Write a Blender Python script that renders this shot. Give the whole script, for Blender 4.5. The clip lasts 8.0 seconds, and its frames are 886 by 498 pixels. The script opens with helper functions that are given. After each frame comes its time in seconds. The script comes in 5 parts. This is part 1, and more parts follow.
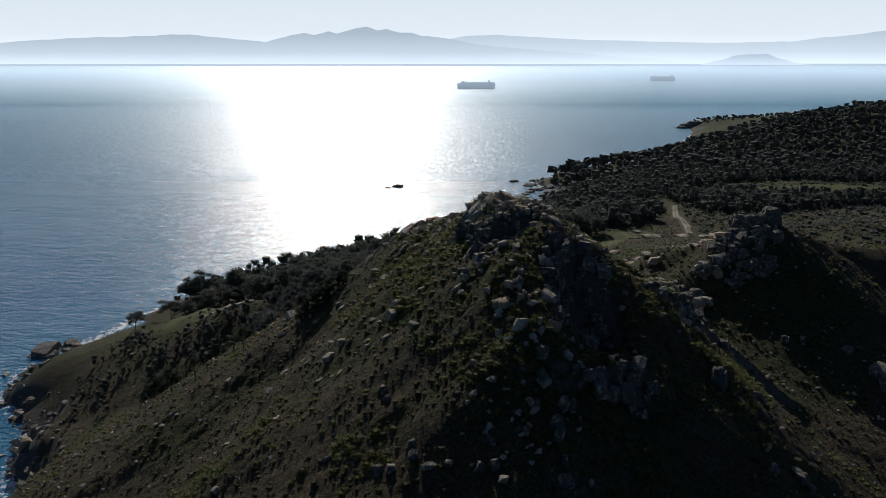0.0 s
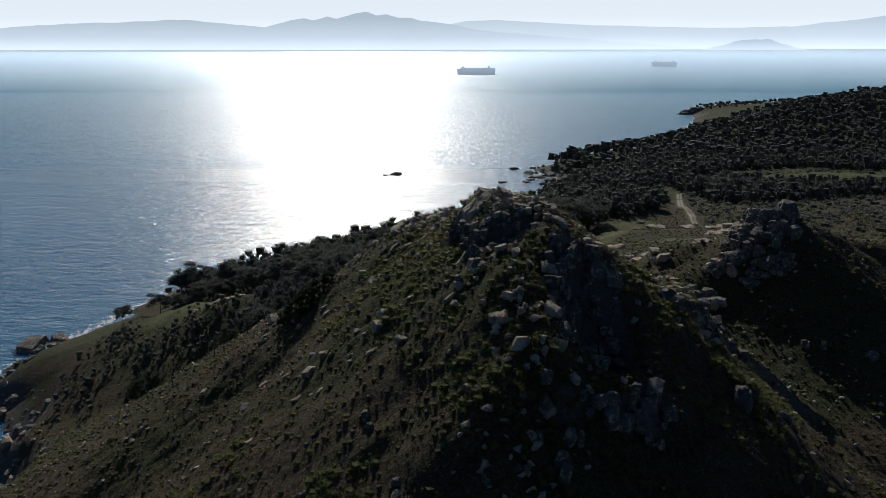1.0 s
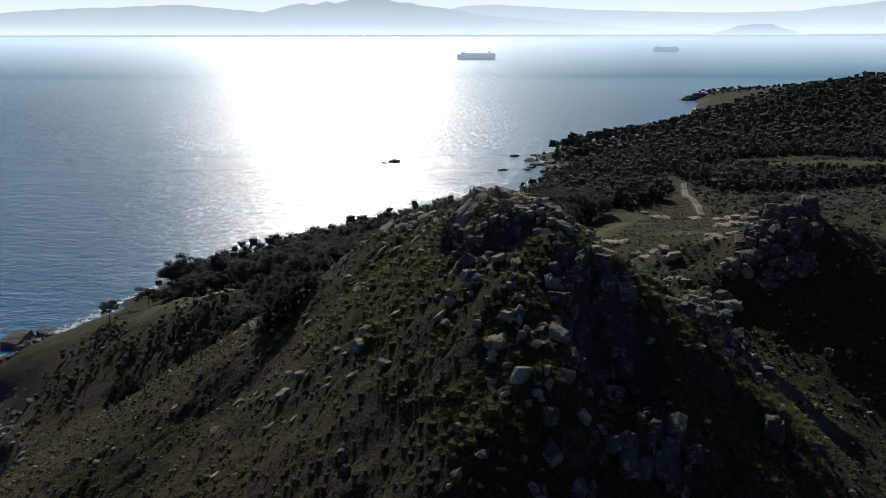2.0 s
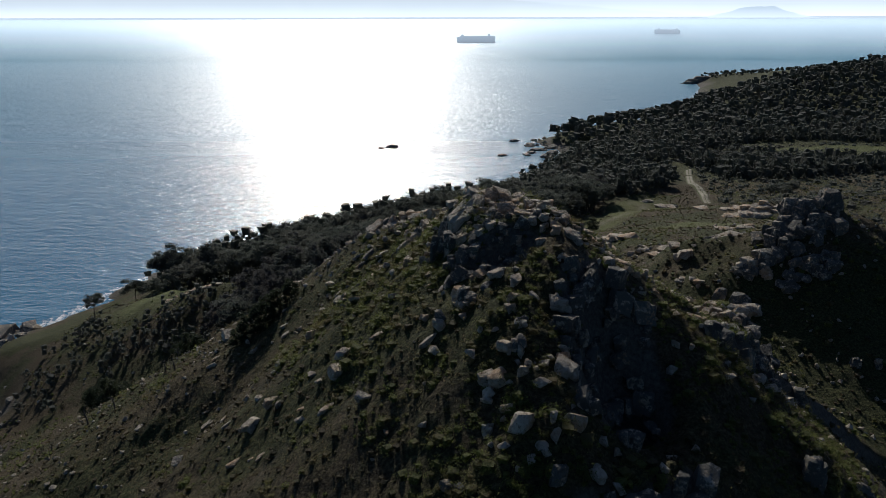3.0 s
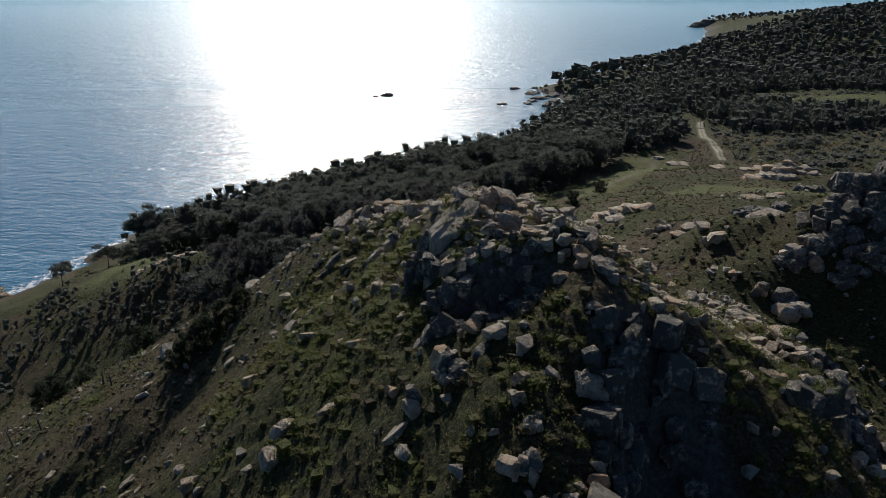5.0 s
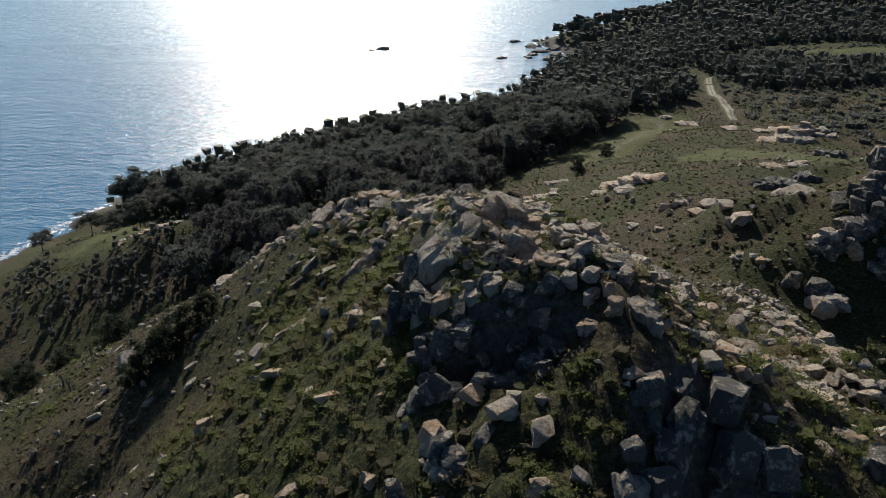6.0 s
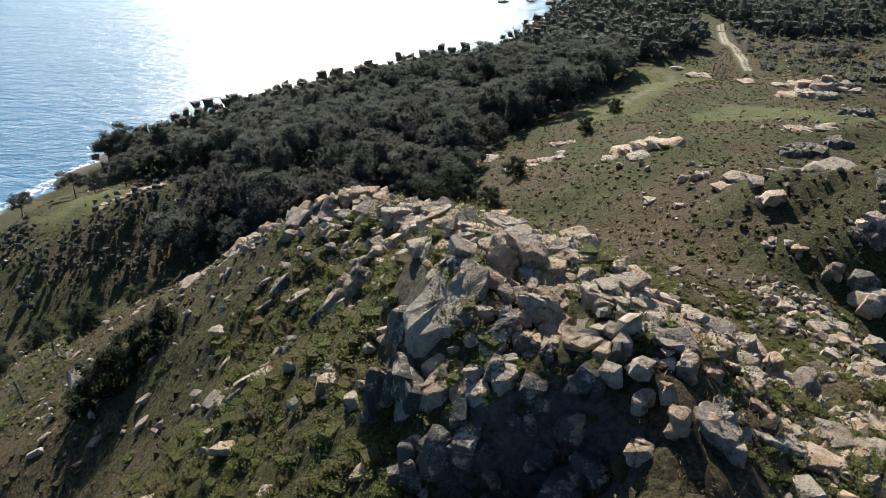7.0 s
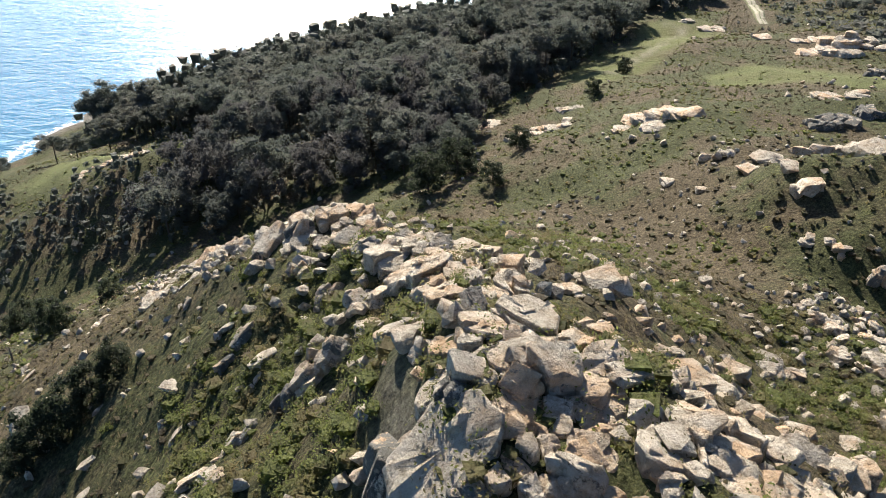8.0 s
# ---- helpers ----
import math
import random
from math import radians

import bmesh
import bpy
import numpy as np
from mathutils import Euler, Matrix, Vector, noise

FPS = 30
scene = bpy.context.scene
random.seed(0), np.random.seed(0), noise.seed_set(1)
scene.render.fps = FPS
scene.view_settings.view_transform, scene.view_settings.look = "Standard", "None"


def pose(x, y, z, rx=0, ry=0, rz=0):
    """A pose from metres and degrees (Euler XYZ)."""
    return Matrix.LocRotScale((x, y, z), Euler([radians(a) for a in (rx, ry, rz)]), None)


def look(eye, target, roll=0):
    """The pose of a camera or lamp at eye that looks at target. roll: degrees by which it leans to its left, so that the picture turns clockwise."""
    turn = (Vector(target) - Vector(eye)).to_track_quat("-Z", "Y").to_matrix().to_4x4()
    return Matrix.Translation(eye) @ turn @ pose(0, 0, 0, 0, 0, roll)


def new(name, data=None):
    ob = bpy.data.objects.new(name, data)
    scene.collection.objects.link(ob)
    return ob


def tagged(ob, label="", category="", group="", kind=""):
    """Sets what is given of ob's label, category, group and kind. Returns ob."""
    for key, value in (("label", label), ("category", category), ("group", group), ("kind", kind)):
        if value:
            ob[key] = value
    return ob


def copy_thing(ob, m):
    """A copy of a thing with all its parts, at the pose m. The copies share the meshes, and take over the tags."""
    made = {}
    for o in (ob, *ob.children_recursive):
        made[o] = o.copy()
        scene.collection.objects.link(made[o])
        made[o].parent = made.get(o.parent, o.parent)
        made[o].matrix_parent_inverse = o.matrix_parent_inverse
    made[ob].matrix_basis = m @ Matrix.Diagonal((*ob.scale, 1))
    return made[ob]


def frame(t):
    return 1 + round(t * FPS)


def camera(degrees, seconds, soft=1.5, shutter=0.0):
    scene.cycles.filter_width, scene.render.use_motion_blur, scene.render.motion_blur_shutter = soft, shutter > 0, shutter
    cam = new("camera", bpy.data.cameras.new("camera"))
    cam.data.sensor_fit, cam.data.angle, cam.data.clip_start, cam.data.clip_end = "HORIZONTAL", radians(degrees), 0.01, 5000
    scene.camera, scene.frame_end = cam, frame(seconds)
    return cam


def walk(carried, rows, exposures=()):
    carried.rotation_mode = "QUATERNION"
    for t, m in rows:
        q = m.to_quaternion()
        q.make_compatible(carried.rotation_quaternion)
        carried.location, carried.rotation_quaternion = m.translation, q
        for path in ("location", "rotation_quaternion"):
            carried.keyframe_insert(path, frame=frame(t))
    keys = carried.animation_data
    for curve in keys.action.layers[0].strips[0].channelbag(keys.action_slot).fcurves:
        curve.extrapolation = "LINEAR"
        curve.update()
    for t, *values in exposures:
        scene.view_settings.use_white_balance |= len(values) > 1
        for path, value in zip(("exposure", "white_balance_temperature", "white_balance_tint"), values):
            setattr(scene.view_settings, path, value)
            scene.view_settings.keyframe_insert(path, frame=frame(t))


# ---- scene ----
cam = camera(58.7, 8.0, soft=0.5)
METRES, EYE, TILT, LEAN, TURN = 80.0, 113.0, -14.6, 0.0, 0.0
ROWS = [
    (0.0, 0.0, 0.0, 0.0, -0.0, 0.0, -0.0),
    (0.5, 0.0057, 0.0575, 0.0112, 0.01, -0.48, 0.02),
    (1.0, 0.0113, 0.115, 0.0225, 0.02, -0.99, 0.04),
    (1.5, 0.0171, 0.173, 0.0342, 0.04, -1.49, 0.06),
    (3.0, 0.0332, 0.3514, 0.07, 0.02, -3.17, 0.11),
    (3.5, 0.0382, 0.4074, 0.0809, 0.01, -3.91, 0.13),
    (4.0, 0.0425, 0.4672, 0.0935, -0.01, -4.83, 0.13),
    (4.5, 0.0458, 0.5257, 0.1061, -0.02, -5.8, 0.15),
    (6.0, 0.0528, 0.7191, 0.15, -0.16, -10.47, 0.38),
    (6.5, 0.0544, 0.7834, 0.165, -0.19, -12.41, 0.47),
    (7.0, 0.0563, 0.8509, 0.1809, -0.2, -14.45, 0.57),
    (7.5, 0.0575, 0.9108, 0.1959, -0.26, -16.3, 0.67),
    (8.0, 0.0587, 0.9751, 0.2111, -0.3, -18.23, 0.78),
]
walk(cam, [(t, pose(0, 0, EYE, TILT, LEAN, TURN) @ pose(METRES * x, METRES * y, METRES * z, 90 + pitch, roll, yaw)) for t, x, y, z, yaw, pitch, roll in ROWS],
     exposures=[(0.0, -1.0, 5700, 10), (4.5, -0.52, 5780, 10), (6.5, 0.33, 6000, 10), (8.0, 1.38, 6150, 10)])

# ---- sky and sun ----
SUN_AZ, SUN_EL = -7.5, 28.0
world = bpy.data.worlds.new("sky")
scene.world = world
world.use_nodes = True
wn = world.node_tree
wn.nodes.clear()
sky = wn.nodes.new("ShaderNodeTexSky")
sky.sky_type, sky.sun_disc = "NISHITA", False
sky.sun_elevation, sky.sun_rotation = radians(SUN_EL), radians(SUN_AZ)
sky.air_density, sky.dust_density, sky.ozone_density, sky.altitude = 1.0, 1.5, 5.0, 100
back = wn.nodes.new("ShaderNodeBackground")
back.inputs["Strength"].default_value = 0.052
wout = wn.nodes.new("ShaderNodeOutputWorld")
wn.links.new(sky.outputs[0], back.inputs[0])
wn.links.new(back.outputs[0], wout.inputs[0])
sun = new("sun", bpy.data.lights.new("sun", "SUN"))
sun.data.energy, sun.data.angle, sun.data.color = 5.0, radians(0.53), (1.0, 0.88, 0.71)
sd = Vector((math.sin(radians(SUN_AZ)) * math.cos(radians(SUN_EL)), math.cos(radians(SUN_AZ)) * math.cos(radians(SUN_EL)), math.sin(radians(SUN_EL))))
sun.matrix_world = look(sd * 300, (0, 0, 0))


# ---- materials ----
def nodes_of(name):
    m = bpy.data.materials.new(name)
    m.use_nodes = True
    t = m.node_tree
    return m, t, t.nodes["Principled BSDF"]


def noise_of(t, scale, detail=5, rough=0.6, vec=None, kind="ShaderNodeTexNoise"):
    n = t.nodes.new(kind)
    n.inputs["Scale"].default_value = scale
    if kind == "ShaderNodeTexNoise":
        n.inputs["Detail"].default_value, n.inputs["Roughness"].default_value = detail, rough
    t.links.new(vec if vec else coords(t), n.inputs["Vector"])
    return n


def coords(t):
    for n in t.nodes:
        if n.type == "NEW_GEOMETRY":
            return n.outputs["Position"]
    return t.nodes.new("ShaderNodeNewGeometry").outputs["Position"]


def ramp(t, fac, stops):
    r = t.nodes.new("ShaderNodeValToRGB")
    e = r.color_ramp.elements
    while len(e) < len(stops):
        e.new(0.5)
    for k, (p, c) in zip(e, stops):
        k.position, k.color = p, (*c, 1) if len(c) == 3 else c
    t.links.new(fac, r.inputs["Fac"])
    return r.outputs["Color"]


def step(t, fac, lo, hi):
    r = t.nodes.new("ShaderNodeMapRange")
    r.inputs["From Min"].default_value, r.inputs["From Max"].default_value = lo, hi
    t.links.new(fac, r.inputs["Value"])
    return r.outputs["Result"]


def mix(t, fac, a, b, blend="MIX"):
    m = t.nodes.new("ShaderNodeMix")
    m.data_type, m.blend_type = "RGBA", blend
    for sock, v in ((m.inputs["Factor"], fac), (m.inputs["A"], a), (m.inputs["B"], b)):
        if isinstance(v, (int, float)):
            sock.default_value = v
        elif isinstance(v, tuple):
            sock.default_value = (*v, 1)
        else:
            t.links.new(v, sock)
    return m.outputs["Result"]


def calc(t, op, a, b):
    m = t.nodes.new("ShaderNodeMath")
    m.operation = op
    for sock, v in ((m.inputs[0], a), (m.inputs[1], b)):
        if isinstance(v, (int, float)):
            sock.default_value = v
        else:
            t.links.new(v, sock)
    return m.outputs[0]


def bump(t, height, dist, strength, bsdf, chain=None):
    b = t.nodes.new("ShaderNodeBump")
    b.inputs["Distance"].default_value, b.inputs["Strength"].default_value = dist, strength
    t.links.new(height, b.inputs["Height"])
    if chain:
        t.links.new(chain, b.inputs["Normal"])
    t.links.new(b.outputs["Normal"], bsdf.inputs["Normal"])
    return b.outputs["Normal"]


def attr(t, name):
    a = t.nodes.new("ShaderNodeAttribute")
    a.attribute_name = name
    return a.outputs["Fac"]


def ground_material():
    m, t, p = nodes_of("scrub_ground")
    big, mid, fine = noise_of(t, 0.035, 4), noise_of(t, 0.35, 6, 0.65), noise_of(t, 3.4, 8, 0.78)
    brown = ramp(t, fine.outputs["Fac"], [(0.34, (0.016, 0.012, 0.007)), (0.5, (0.080, 0.063, 0.037)), (0.64, (0.190, 0.155, 0.092))])
    green = ramp(t, fine.outputs["Fac"], [(0.34, (0.009, 0.012, 0.005)), (0.5, (0.052, 0.058, 0.022)), (0.64, (0.140, 0.144, 0.057))])
    lush = ramp(t, fine.outputs["Fac"], [(0.3, (0.07, 0.085, 0.025)), (0.7, (0.17, 0.185, 0.07))])
    soil = ramp(t, fine.outputs["Fac"], [(0.35, (0.16, 0.14, 0.11)), (0.65, (0.36, 0.32, 0.26))])
    stone = ramp(t, fine.outputs["Fac"], [(0.3, (0.045, 0.042, 0.036)), (0.65, (0.22, 0.20, 0.17))])
    blend = calc(t, "ADD", calc(t, "MULTIPLY", big.outputs["Fac"], 0.9), calc(t, "MULTIPLY", mid.outputs["Fac"], 0.7))
    blend = calc(t, "ADD", blend, calc(t, "MULTIPLY", attr(t, "green"), 0.5))
    col = mix(t, step(t, blend, 0.78, 1.02), brown, green)
    col = mix(t, attr(t, "lush"), col, lush)
    col = mix(t, attr(t, "soil"), col, soil)
    col = mix(t, attr(t, "stone"), col, stone)
    t.links.new(col, p.inputs["Base Color"])
    p.inputs["Roughness"].default_value = 0.95
    p.inputs["Specular IOR Level"].default_value = 0.15
    tuft = noise_of(t, 1.3, 5, 0.7)
    n = bump(t, mid.outputs["Fac"], 0.9, 0.7, p)
    n = bump(t, tuft.outputs["Fac"], 0.5, 0.8, p, n)
    bump(t, fine.outputs["Fac"], 0.25, 0.9, p, n)
    return m


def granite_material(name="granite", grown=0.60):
    m, t, p = nodes_of(name)
    info = t.nodes.new("ShaderNodeObjectInfo")
    pos = coords(t)
    big, mid, fine = noise_of(t, 0.5, 5, 0.6, pos), noise_of(t, 2.2, 7, 0.72, pos), noise_of(t, 22, 4, 0.65, pos)
    base = ramp(t, mid.outputs["Fac"], [(0.28, (0.14, 0.118, 0.092)), (0.40, (0.42, 0.36, 0.275)), (0.52, (0.61, 0.54, 0.435)), (0.74, (0.74, 0.68, 0.58))])
    rust = ramp(t, fine.outputs["Fac"], [(0.3, (0.25, 0.12, 0.04)), (0.7, (0.52, 0.30, 0.12))])
    stain = calc(t, "ADD", big.outputs["Fac"], calc(t, "MULTIPLY", info.outputs["Random"], 0.24))
    col = mix(t, calc(t, "MULTIPLY", step(t, stain, 0.56, 0.78), 0.6), base, rust)
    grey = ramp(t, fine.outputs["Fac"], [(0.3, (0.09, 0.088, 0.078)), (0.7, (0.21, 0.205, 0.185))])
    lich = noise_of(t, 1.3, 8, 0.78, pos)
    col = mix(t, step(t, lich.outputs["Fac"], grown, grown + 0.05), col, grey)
    shade = calc(t, "ADD", calc(t, "MULTIPLY", info.outputs["Random"], 0.42), 0.80)
    tint = t.nodes.new("ShaderNodeCombineColor")
    for k in range(3):
        t.links.new(shade, tint.inputs[k])
    col = mix(t, 1.0, col, tint.outputs[0], "MULTIPLY")
    speck = noise_of(t, 60, 2, 0.5, pos)
    col = mix(t, 0.12, col, ramp(t, speck.outputs["Fac"], [(0.35, (0.35, 0.33, 0.31)), (0.6, (1, 1, 1))]), "MULTIPLY")
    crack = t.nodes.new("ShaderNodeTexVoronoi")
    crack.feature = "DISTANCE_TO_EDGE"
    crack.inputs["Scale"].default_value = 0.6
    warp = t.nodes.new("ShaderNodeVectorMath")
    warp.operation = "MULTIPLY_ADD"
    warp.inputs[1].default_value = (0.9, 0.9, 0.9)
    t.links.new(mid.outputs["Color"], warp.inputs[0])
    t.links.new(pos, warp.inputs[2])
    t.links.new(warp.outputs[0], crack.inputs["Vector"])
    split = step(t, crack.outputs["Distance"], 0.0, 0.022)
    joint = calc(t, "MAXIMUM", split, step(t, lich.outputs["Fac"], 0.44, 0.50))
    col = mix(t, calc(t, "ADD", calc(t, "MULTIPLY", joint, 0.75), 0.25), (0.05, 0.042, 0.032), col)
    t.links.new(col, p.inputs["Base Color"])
    p.inputs["Roughness"].default_value = 0.85
    p.inputs["Specular IOR Level"].default_value = 0.25
    n = bump(t, joint, 0.10, 0.8, p)
    n = bump(t, mid.outputs["Fac"], 0.40, 0.9, p, n)
    chip = noise_of(t, 7.5, 5, 0.7, pos)
    n = bump(t, chip.outputs["Fac"], 0.14, 0.9, p, n)
    bump(t, fine.outputs["Fac"], 0.04, 0.6, p, n)
    return m


def leaf_material(name, dark, light, dry, scale=0.25):
    m, t, p = nodes_of(name)
    geo = t.nodes.new("ShaderNodeNewGeometry")
    big = noise_of(t, scale, 4, 0.6, geo.outputs["Position"])
    grain = noise_of(t, 9.0, 4, 0.75, geo.outputs["Position"])
    tone = calc(t, "ADD", calc(t, "MULTIPLY", geo.outputs["Random Per Island"], 0.45), calc(t, "MULTIPLY", step(t, grain.outputs["Fac"], 0.36, 0.64), 0.55))
    col = ramp(t, tone, [(0.0, dark), (1.0, light)])
    col = mix(t, step(t, big.outputs["Fac"], 0.48, 0.62), col, dry)
    t.links.new(col, p.inputs["Base Color"])
    p.inputs["Roughness"].default_value = 0.7
    p.inputs["Specular IOR Level"].default_value = 0.25
    fine = noise_of(t, 7.0, 4, 0.7, geo.outputs["Position"])
    bump(t, fine.outputs["Fac"], 0.25, 0.9, p)
    tr = t.nodes.new("ShaderNodeBsdfTranslucent")
    t.links.new(col, tr.inputs["Color"])
    sh = t.nodes.new("ShaderNodeMixShader")
    sh.inputs[0].default_value = 0.5
    t.links.new(p.outputs[0], sh.inputs[1])
    t.links.new(tr.outputs[0], sh.inputs[2])
    t.links.new(sh.outputs[0], t.nodes["Material Output"].inputs["Surface"])
    return m


def bark_material(name, a, b):
    m, t, p = nodes_of(name)
    n = noise_of(t, 9, 5, 0.7)
    t.links.new(ramp(t, n.outputs["Fac"], [(0.3, a), (0.7, b)]), p.inputs["Base Color"])
    p.inputs["Roughness"].default_value = 0.9
    bump(t, n.outputs["Fac"], 0.05, 0.8, p)
    return m


def sea_material():
    m, t, p = nodes_of("sea_water")
    pos = coords(t)
    sc = t.nodes.new("ShaderNodeMapping")
    sc.inputs["Scale"].default_value = (0.5, 1.0, 1.0)
    sc.inputs["Rotation"].default_value = (0, 0, radians(18))
    t.links.new(pos, sc.inputs["Vector"])
    v = sc.outputs["Vector"]
    swell, wave, mid, rip = noise_of(t, 0.03, 3, 0.5, v), noise_of(t, 0.16, 3, 0.5, v), noise_of(t, 0.45, 3, 0.6, v), noise_of(t, 0.8, 4, 0.65, v)
    patch = noise_of(t, 0.004, 4, 0.5, pos)
    deep = ramp(t, patch.outputs["Fac"], [(0.35, (0.024, 0.155, 0.295)), (0.65, (0.036, 0.195, 0.345))])
    froth = noise_of(t, 0.45, 6, 0.75, pos)
    edge = calc(t, "ADD", calc(t, "MULTIPLY", attr(t, "surf"), 0.42), froth.outputs["Fac"])
    white = step(t, edge, 0.80, 0.90)
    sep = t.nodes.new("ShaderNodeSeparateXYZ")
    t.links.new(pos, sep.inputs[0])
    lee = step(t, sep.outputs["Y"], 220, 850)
    # haze put into the water's own colour, paler with distance
    painted_haze = step(t, sep.outputs["Y"], 350, 1650)
    deep = mix(t, painted_haze, deep, (0.16, 0.42, 0.54))
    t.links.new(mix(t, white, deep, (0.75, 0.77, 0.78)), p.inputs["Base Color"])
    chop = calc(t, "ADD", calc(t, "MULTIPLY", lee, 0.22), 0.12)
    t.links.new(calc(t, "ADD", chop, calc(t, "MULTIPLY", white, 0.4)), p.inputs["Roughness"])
    p.inputs["IOR"].default_value = 1.5
    n = bump(t, swell.outputs["Fac"], 1.2, 0.8, p)
    n = bump(t, wave.outputs["Fac"], 0.80, 1.0, p, n)
    n = bump(t, mid.outputs["Fac"], 0.60, 1.0, p, n)
    bump(t, rip.outputs["Fac"], 0.30, 1.0, p, n)
    return m


def road_material():
    m, t, p = nodes_of("pale_track")
    fine, mid = noise_of(t, 2.2, 6, 0.7), noise_of(t, 0.5, 4, 0.6)
    col = ramp(t, fine.outputs["Fac"], [(0.3, (0.22, 0.20, 0.14)), (0.7, (0.42, 0.39, 0.30))])
    verge = ramp(t, fine.outputs["Fac"], [(0.3, (0.05, 0.06, 0.02)), (0.7, (0.16, 0.17, 0.07))])
    wear = calc(t, "ADD", attr(t, "verge"), calc(t, "MULTIPLY", mid.outputs["Fac"], 0.7))
    t.links.new(mix(t, step(t, wear, 0.55, 0.85), col, verge), p.inputs["Base Color"])
    p.inputs["Roughness"].default_value = 0.95
    bump(t, fine.outputs["Fac"], 0.15, 0.6, p)
    return m


def plain_material(name, colour, rough=0.7, grain=3.0, vary=0.25, metal=0.0):
    m, t, p = nodes_of(name)
    n = noise_of(t, grain, 5, 0.6)
    dark = tuple(c * (1 - vary) for c in colour)
    light = tuple(min(1, c * (1 + vary)) for c in colour)
    t.links.new(ramp(t, n.outputs["Fac"], [(0.3, dark), (0.7, light)]), p.inputs["Base Color"])
    p.inputs["Roughness"].default_value, p.inputs["Metallic"].default_value = rough, metal
    bump(t, n.outputs["Fac"], 0.05, 0.3, p)
    return m


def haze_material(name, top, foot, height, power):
    """Haze painted as a glow: the daylight scattered in front of a far range, paler towards the water."""
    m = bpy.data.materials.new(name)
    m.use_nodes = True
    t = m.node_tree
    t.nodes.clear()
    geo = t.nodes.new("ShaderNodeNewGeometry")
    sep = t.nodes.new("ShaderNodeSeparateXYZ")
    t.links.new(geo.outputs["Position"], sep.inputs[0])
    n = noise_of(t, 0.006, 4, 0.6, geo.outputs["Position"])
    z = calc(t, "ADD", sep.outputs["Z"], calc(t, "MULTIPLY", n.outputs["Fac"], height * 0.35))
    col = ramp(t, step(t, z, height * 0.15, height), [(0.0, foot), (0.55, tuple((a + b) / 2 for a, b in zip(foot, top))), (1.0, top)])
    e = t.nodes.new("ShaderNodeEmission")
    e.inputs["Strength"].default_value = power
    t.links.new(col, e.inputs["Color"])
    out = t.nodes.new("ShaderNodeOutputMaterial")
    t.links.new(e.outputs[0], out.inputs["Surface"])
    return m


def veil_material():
    """A glow painted as bright sea haze over the bay, thickest over the far water and thinning upwards."""
    m = bpy.data.materials.new("sea_haze_glow")
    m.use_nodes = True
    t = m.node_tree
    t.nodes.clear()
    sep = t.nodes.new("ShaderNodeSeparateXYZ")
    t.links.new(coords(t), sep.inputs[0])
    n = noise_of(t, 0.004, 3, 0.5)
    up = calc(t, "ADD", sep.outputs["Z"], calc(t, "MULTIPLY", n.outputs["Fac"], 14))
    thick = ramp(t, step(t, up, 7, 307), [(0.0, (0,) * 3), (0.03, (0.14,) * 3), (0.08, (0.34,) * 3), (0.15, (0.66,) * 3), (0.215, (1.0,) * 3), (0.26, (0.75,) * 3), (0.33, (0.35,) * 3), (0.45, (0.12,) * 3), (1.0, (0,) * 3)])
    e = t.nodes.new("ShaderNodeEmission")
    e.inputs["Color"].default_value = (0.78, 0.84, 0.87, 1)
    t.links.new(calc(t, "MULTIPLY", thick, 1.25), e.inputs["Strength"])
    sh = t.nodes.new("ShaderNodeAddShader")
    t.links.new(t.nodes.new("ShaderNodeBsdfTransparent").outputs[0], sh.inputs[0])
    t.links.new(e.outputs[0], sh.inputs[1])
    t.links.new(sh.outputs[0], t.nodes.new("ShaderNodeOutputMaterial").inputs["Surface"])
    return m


# darker granite: more grey lichen, with the shade of the cliff faces in its colour
LICHEN_SHADE = granite_material("lichen_shade_granite", 0.43)
GROUND, GRANITE, SEA, ROAD = ground_material(), granite_material(), sea_material(), road_material()
SCRUB = leaf_material("scrub_leaves", (0.035, 0.046, 0.014), (0.260, 0.290, 0.085), (0.190, 0.160, 0.078), 0.35)
GRASS = leaf_material("dry_grass", (0.045, 0.035, 0.018), (0.36, 0.295, 0.17), (0.11, 0.112, 0.045), 0.6)
HEATH = leaf_material("dry_heath_leaves", (0.022, 0.019, 0.011), (0.23, 0.19, 0.11), (0.09, 0.095, 0.036))
PINE = leaf_material("pine_needles", (0.062, 0.073, 0.062), (0.188, 0.205, 0.170), (0.138, 0.140, 0.118), 0.05)
DARK_PINE = leaf_material("dark_pine_needles", (0.016, 0.024, 0.014), (0.080, 0.100, 0.056), (0.050, 0.060, 0.036), 0.3)
BARE = leaf_material("grey_twigs", (0.050, 0.051, 0.051), (0.175, 0.168, 0.160), (0.105, 0.118, 0.105), 0.05)
BARK = bark_material("bark", (0.035, 0.028, 0.022), (0.12, 0.095, 0.07))
DEADWOOD = bark_material("dead_wood", (0.06, 0.05, 0.045), (0.16, 0.14, 0.12))


# ---- the lie of the land ----
def along(line, n):
    """Points at even steps along a line of corners."""
    a = np.array(line, float)
    s = np.r_[0, np.cumsum(np.hypot(*np.diff(a[:, :2], axis=0).T))]
    return np.stack([np.interp(np.linspace(0, s[-1], n), s, a[:, k]) for k in range(a.shape[1])], 1)


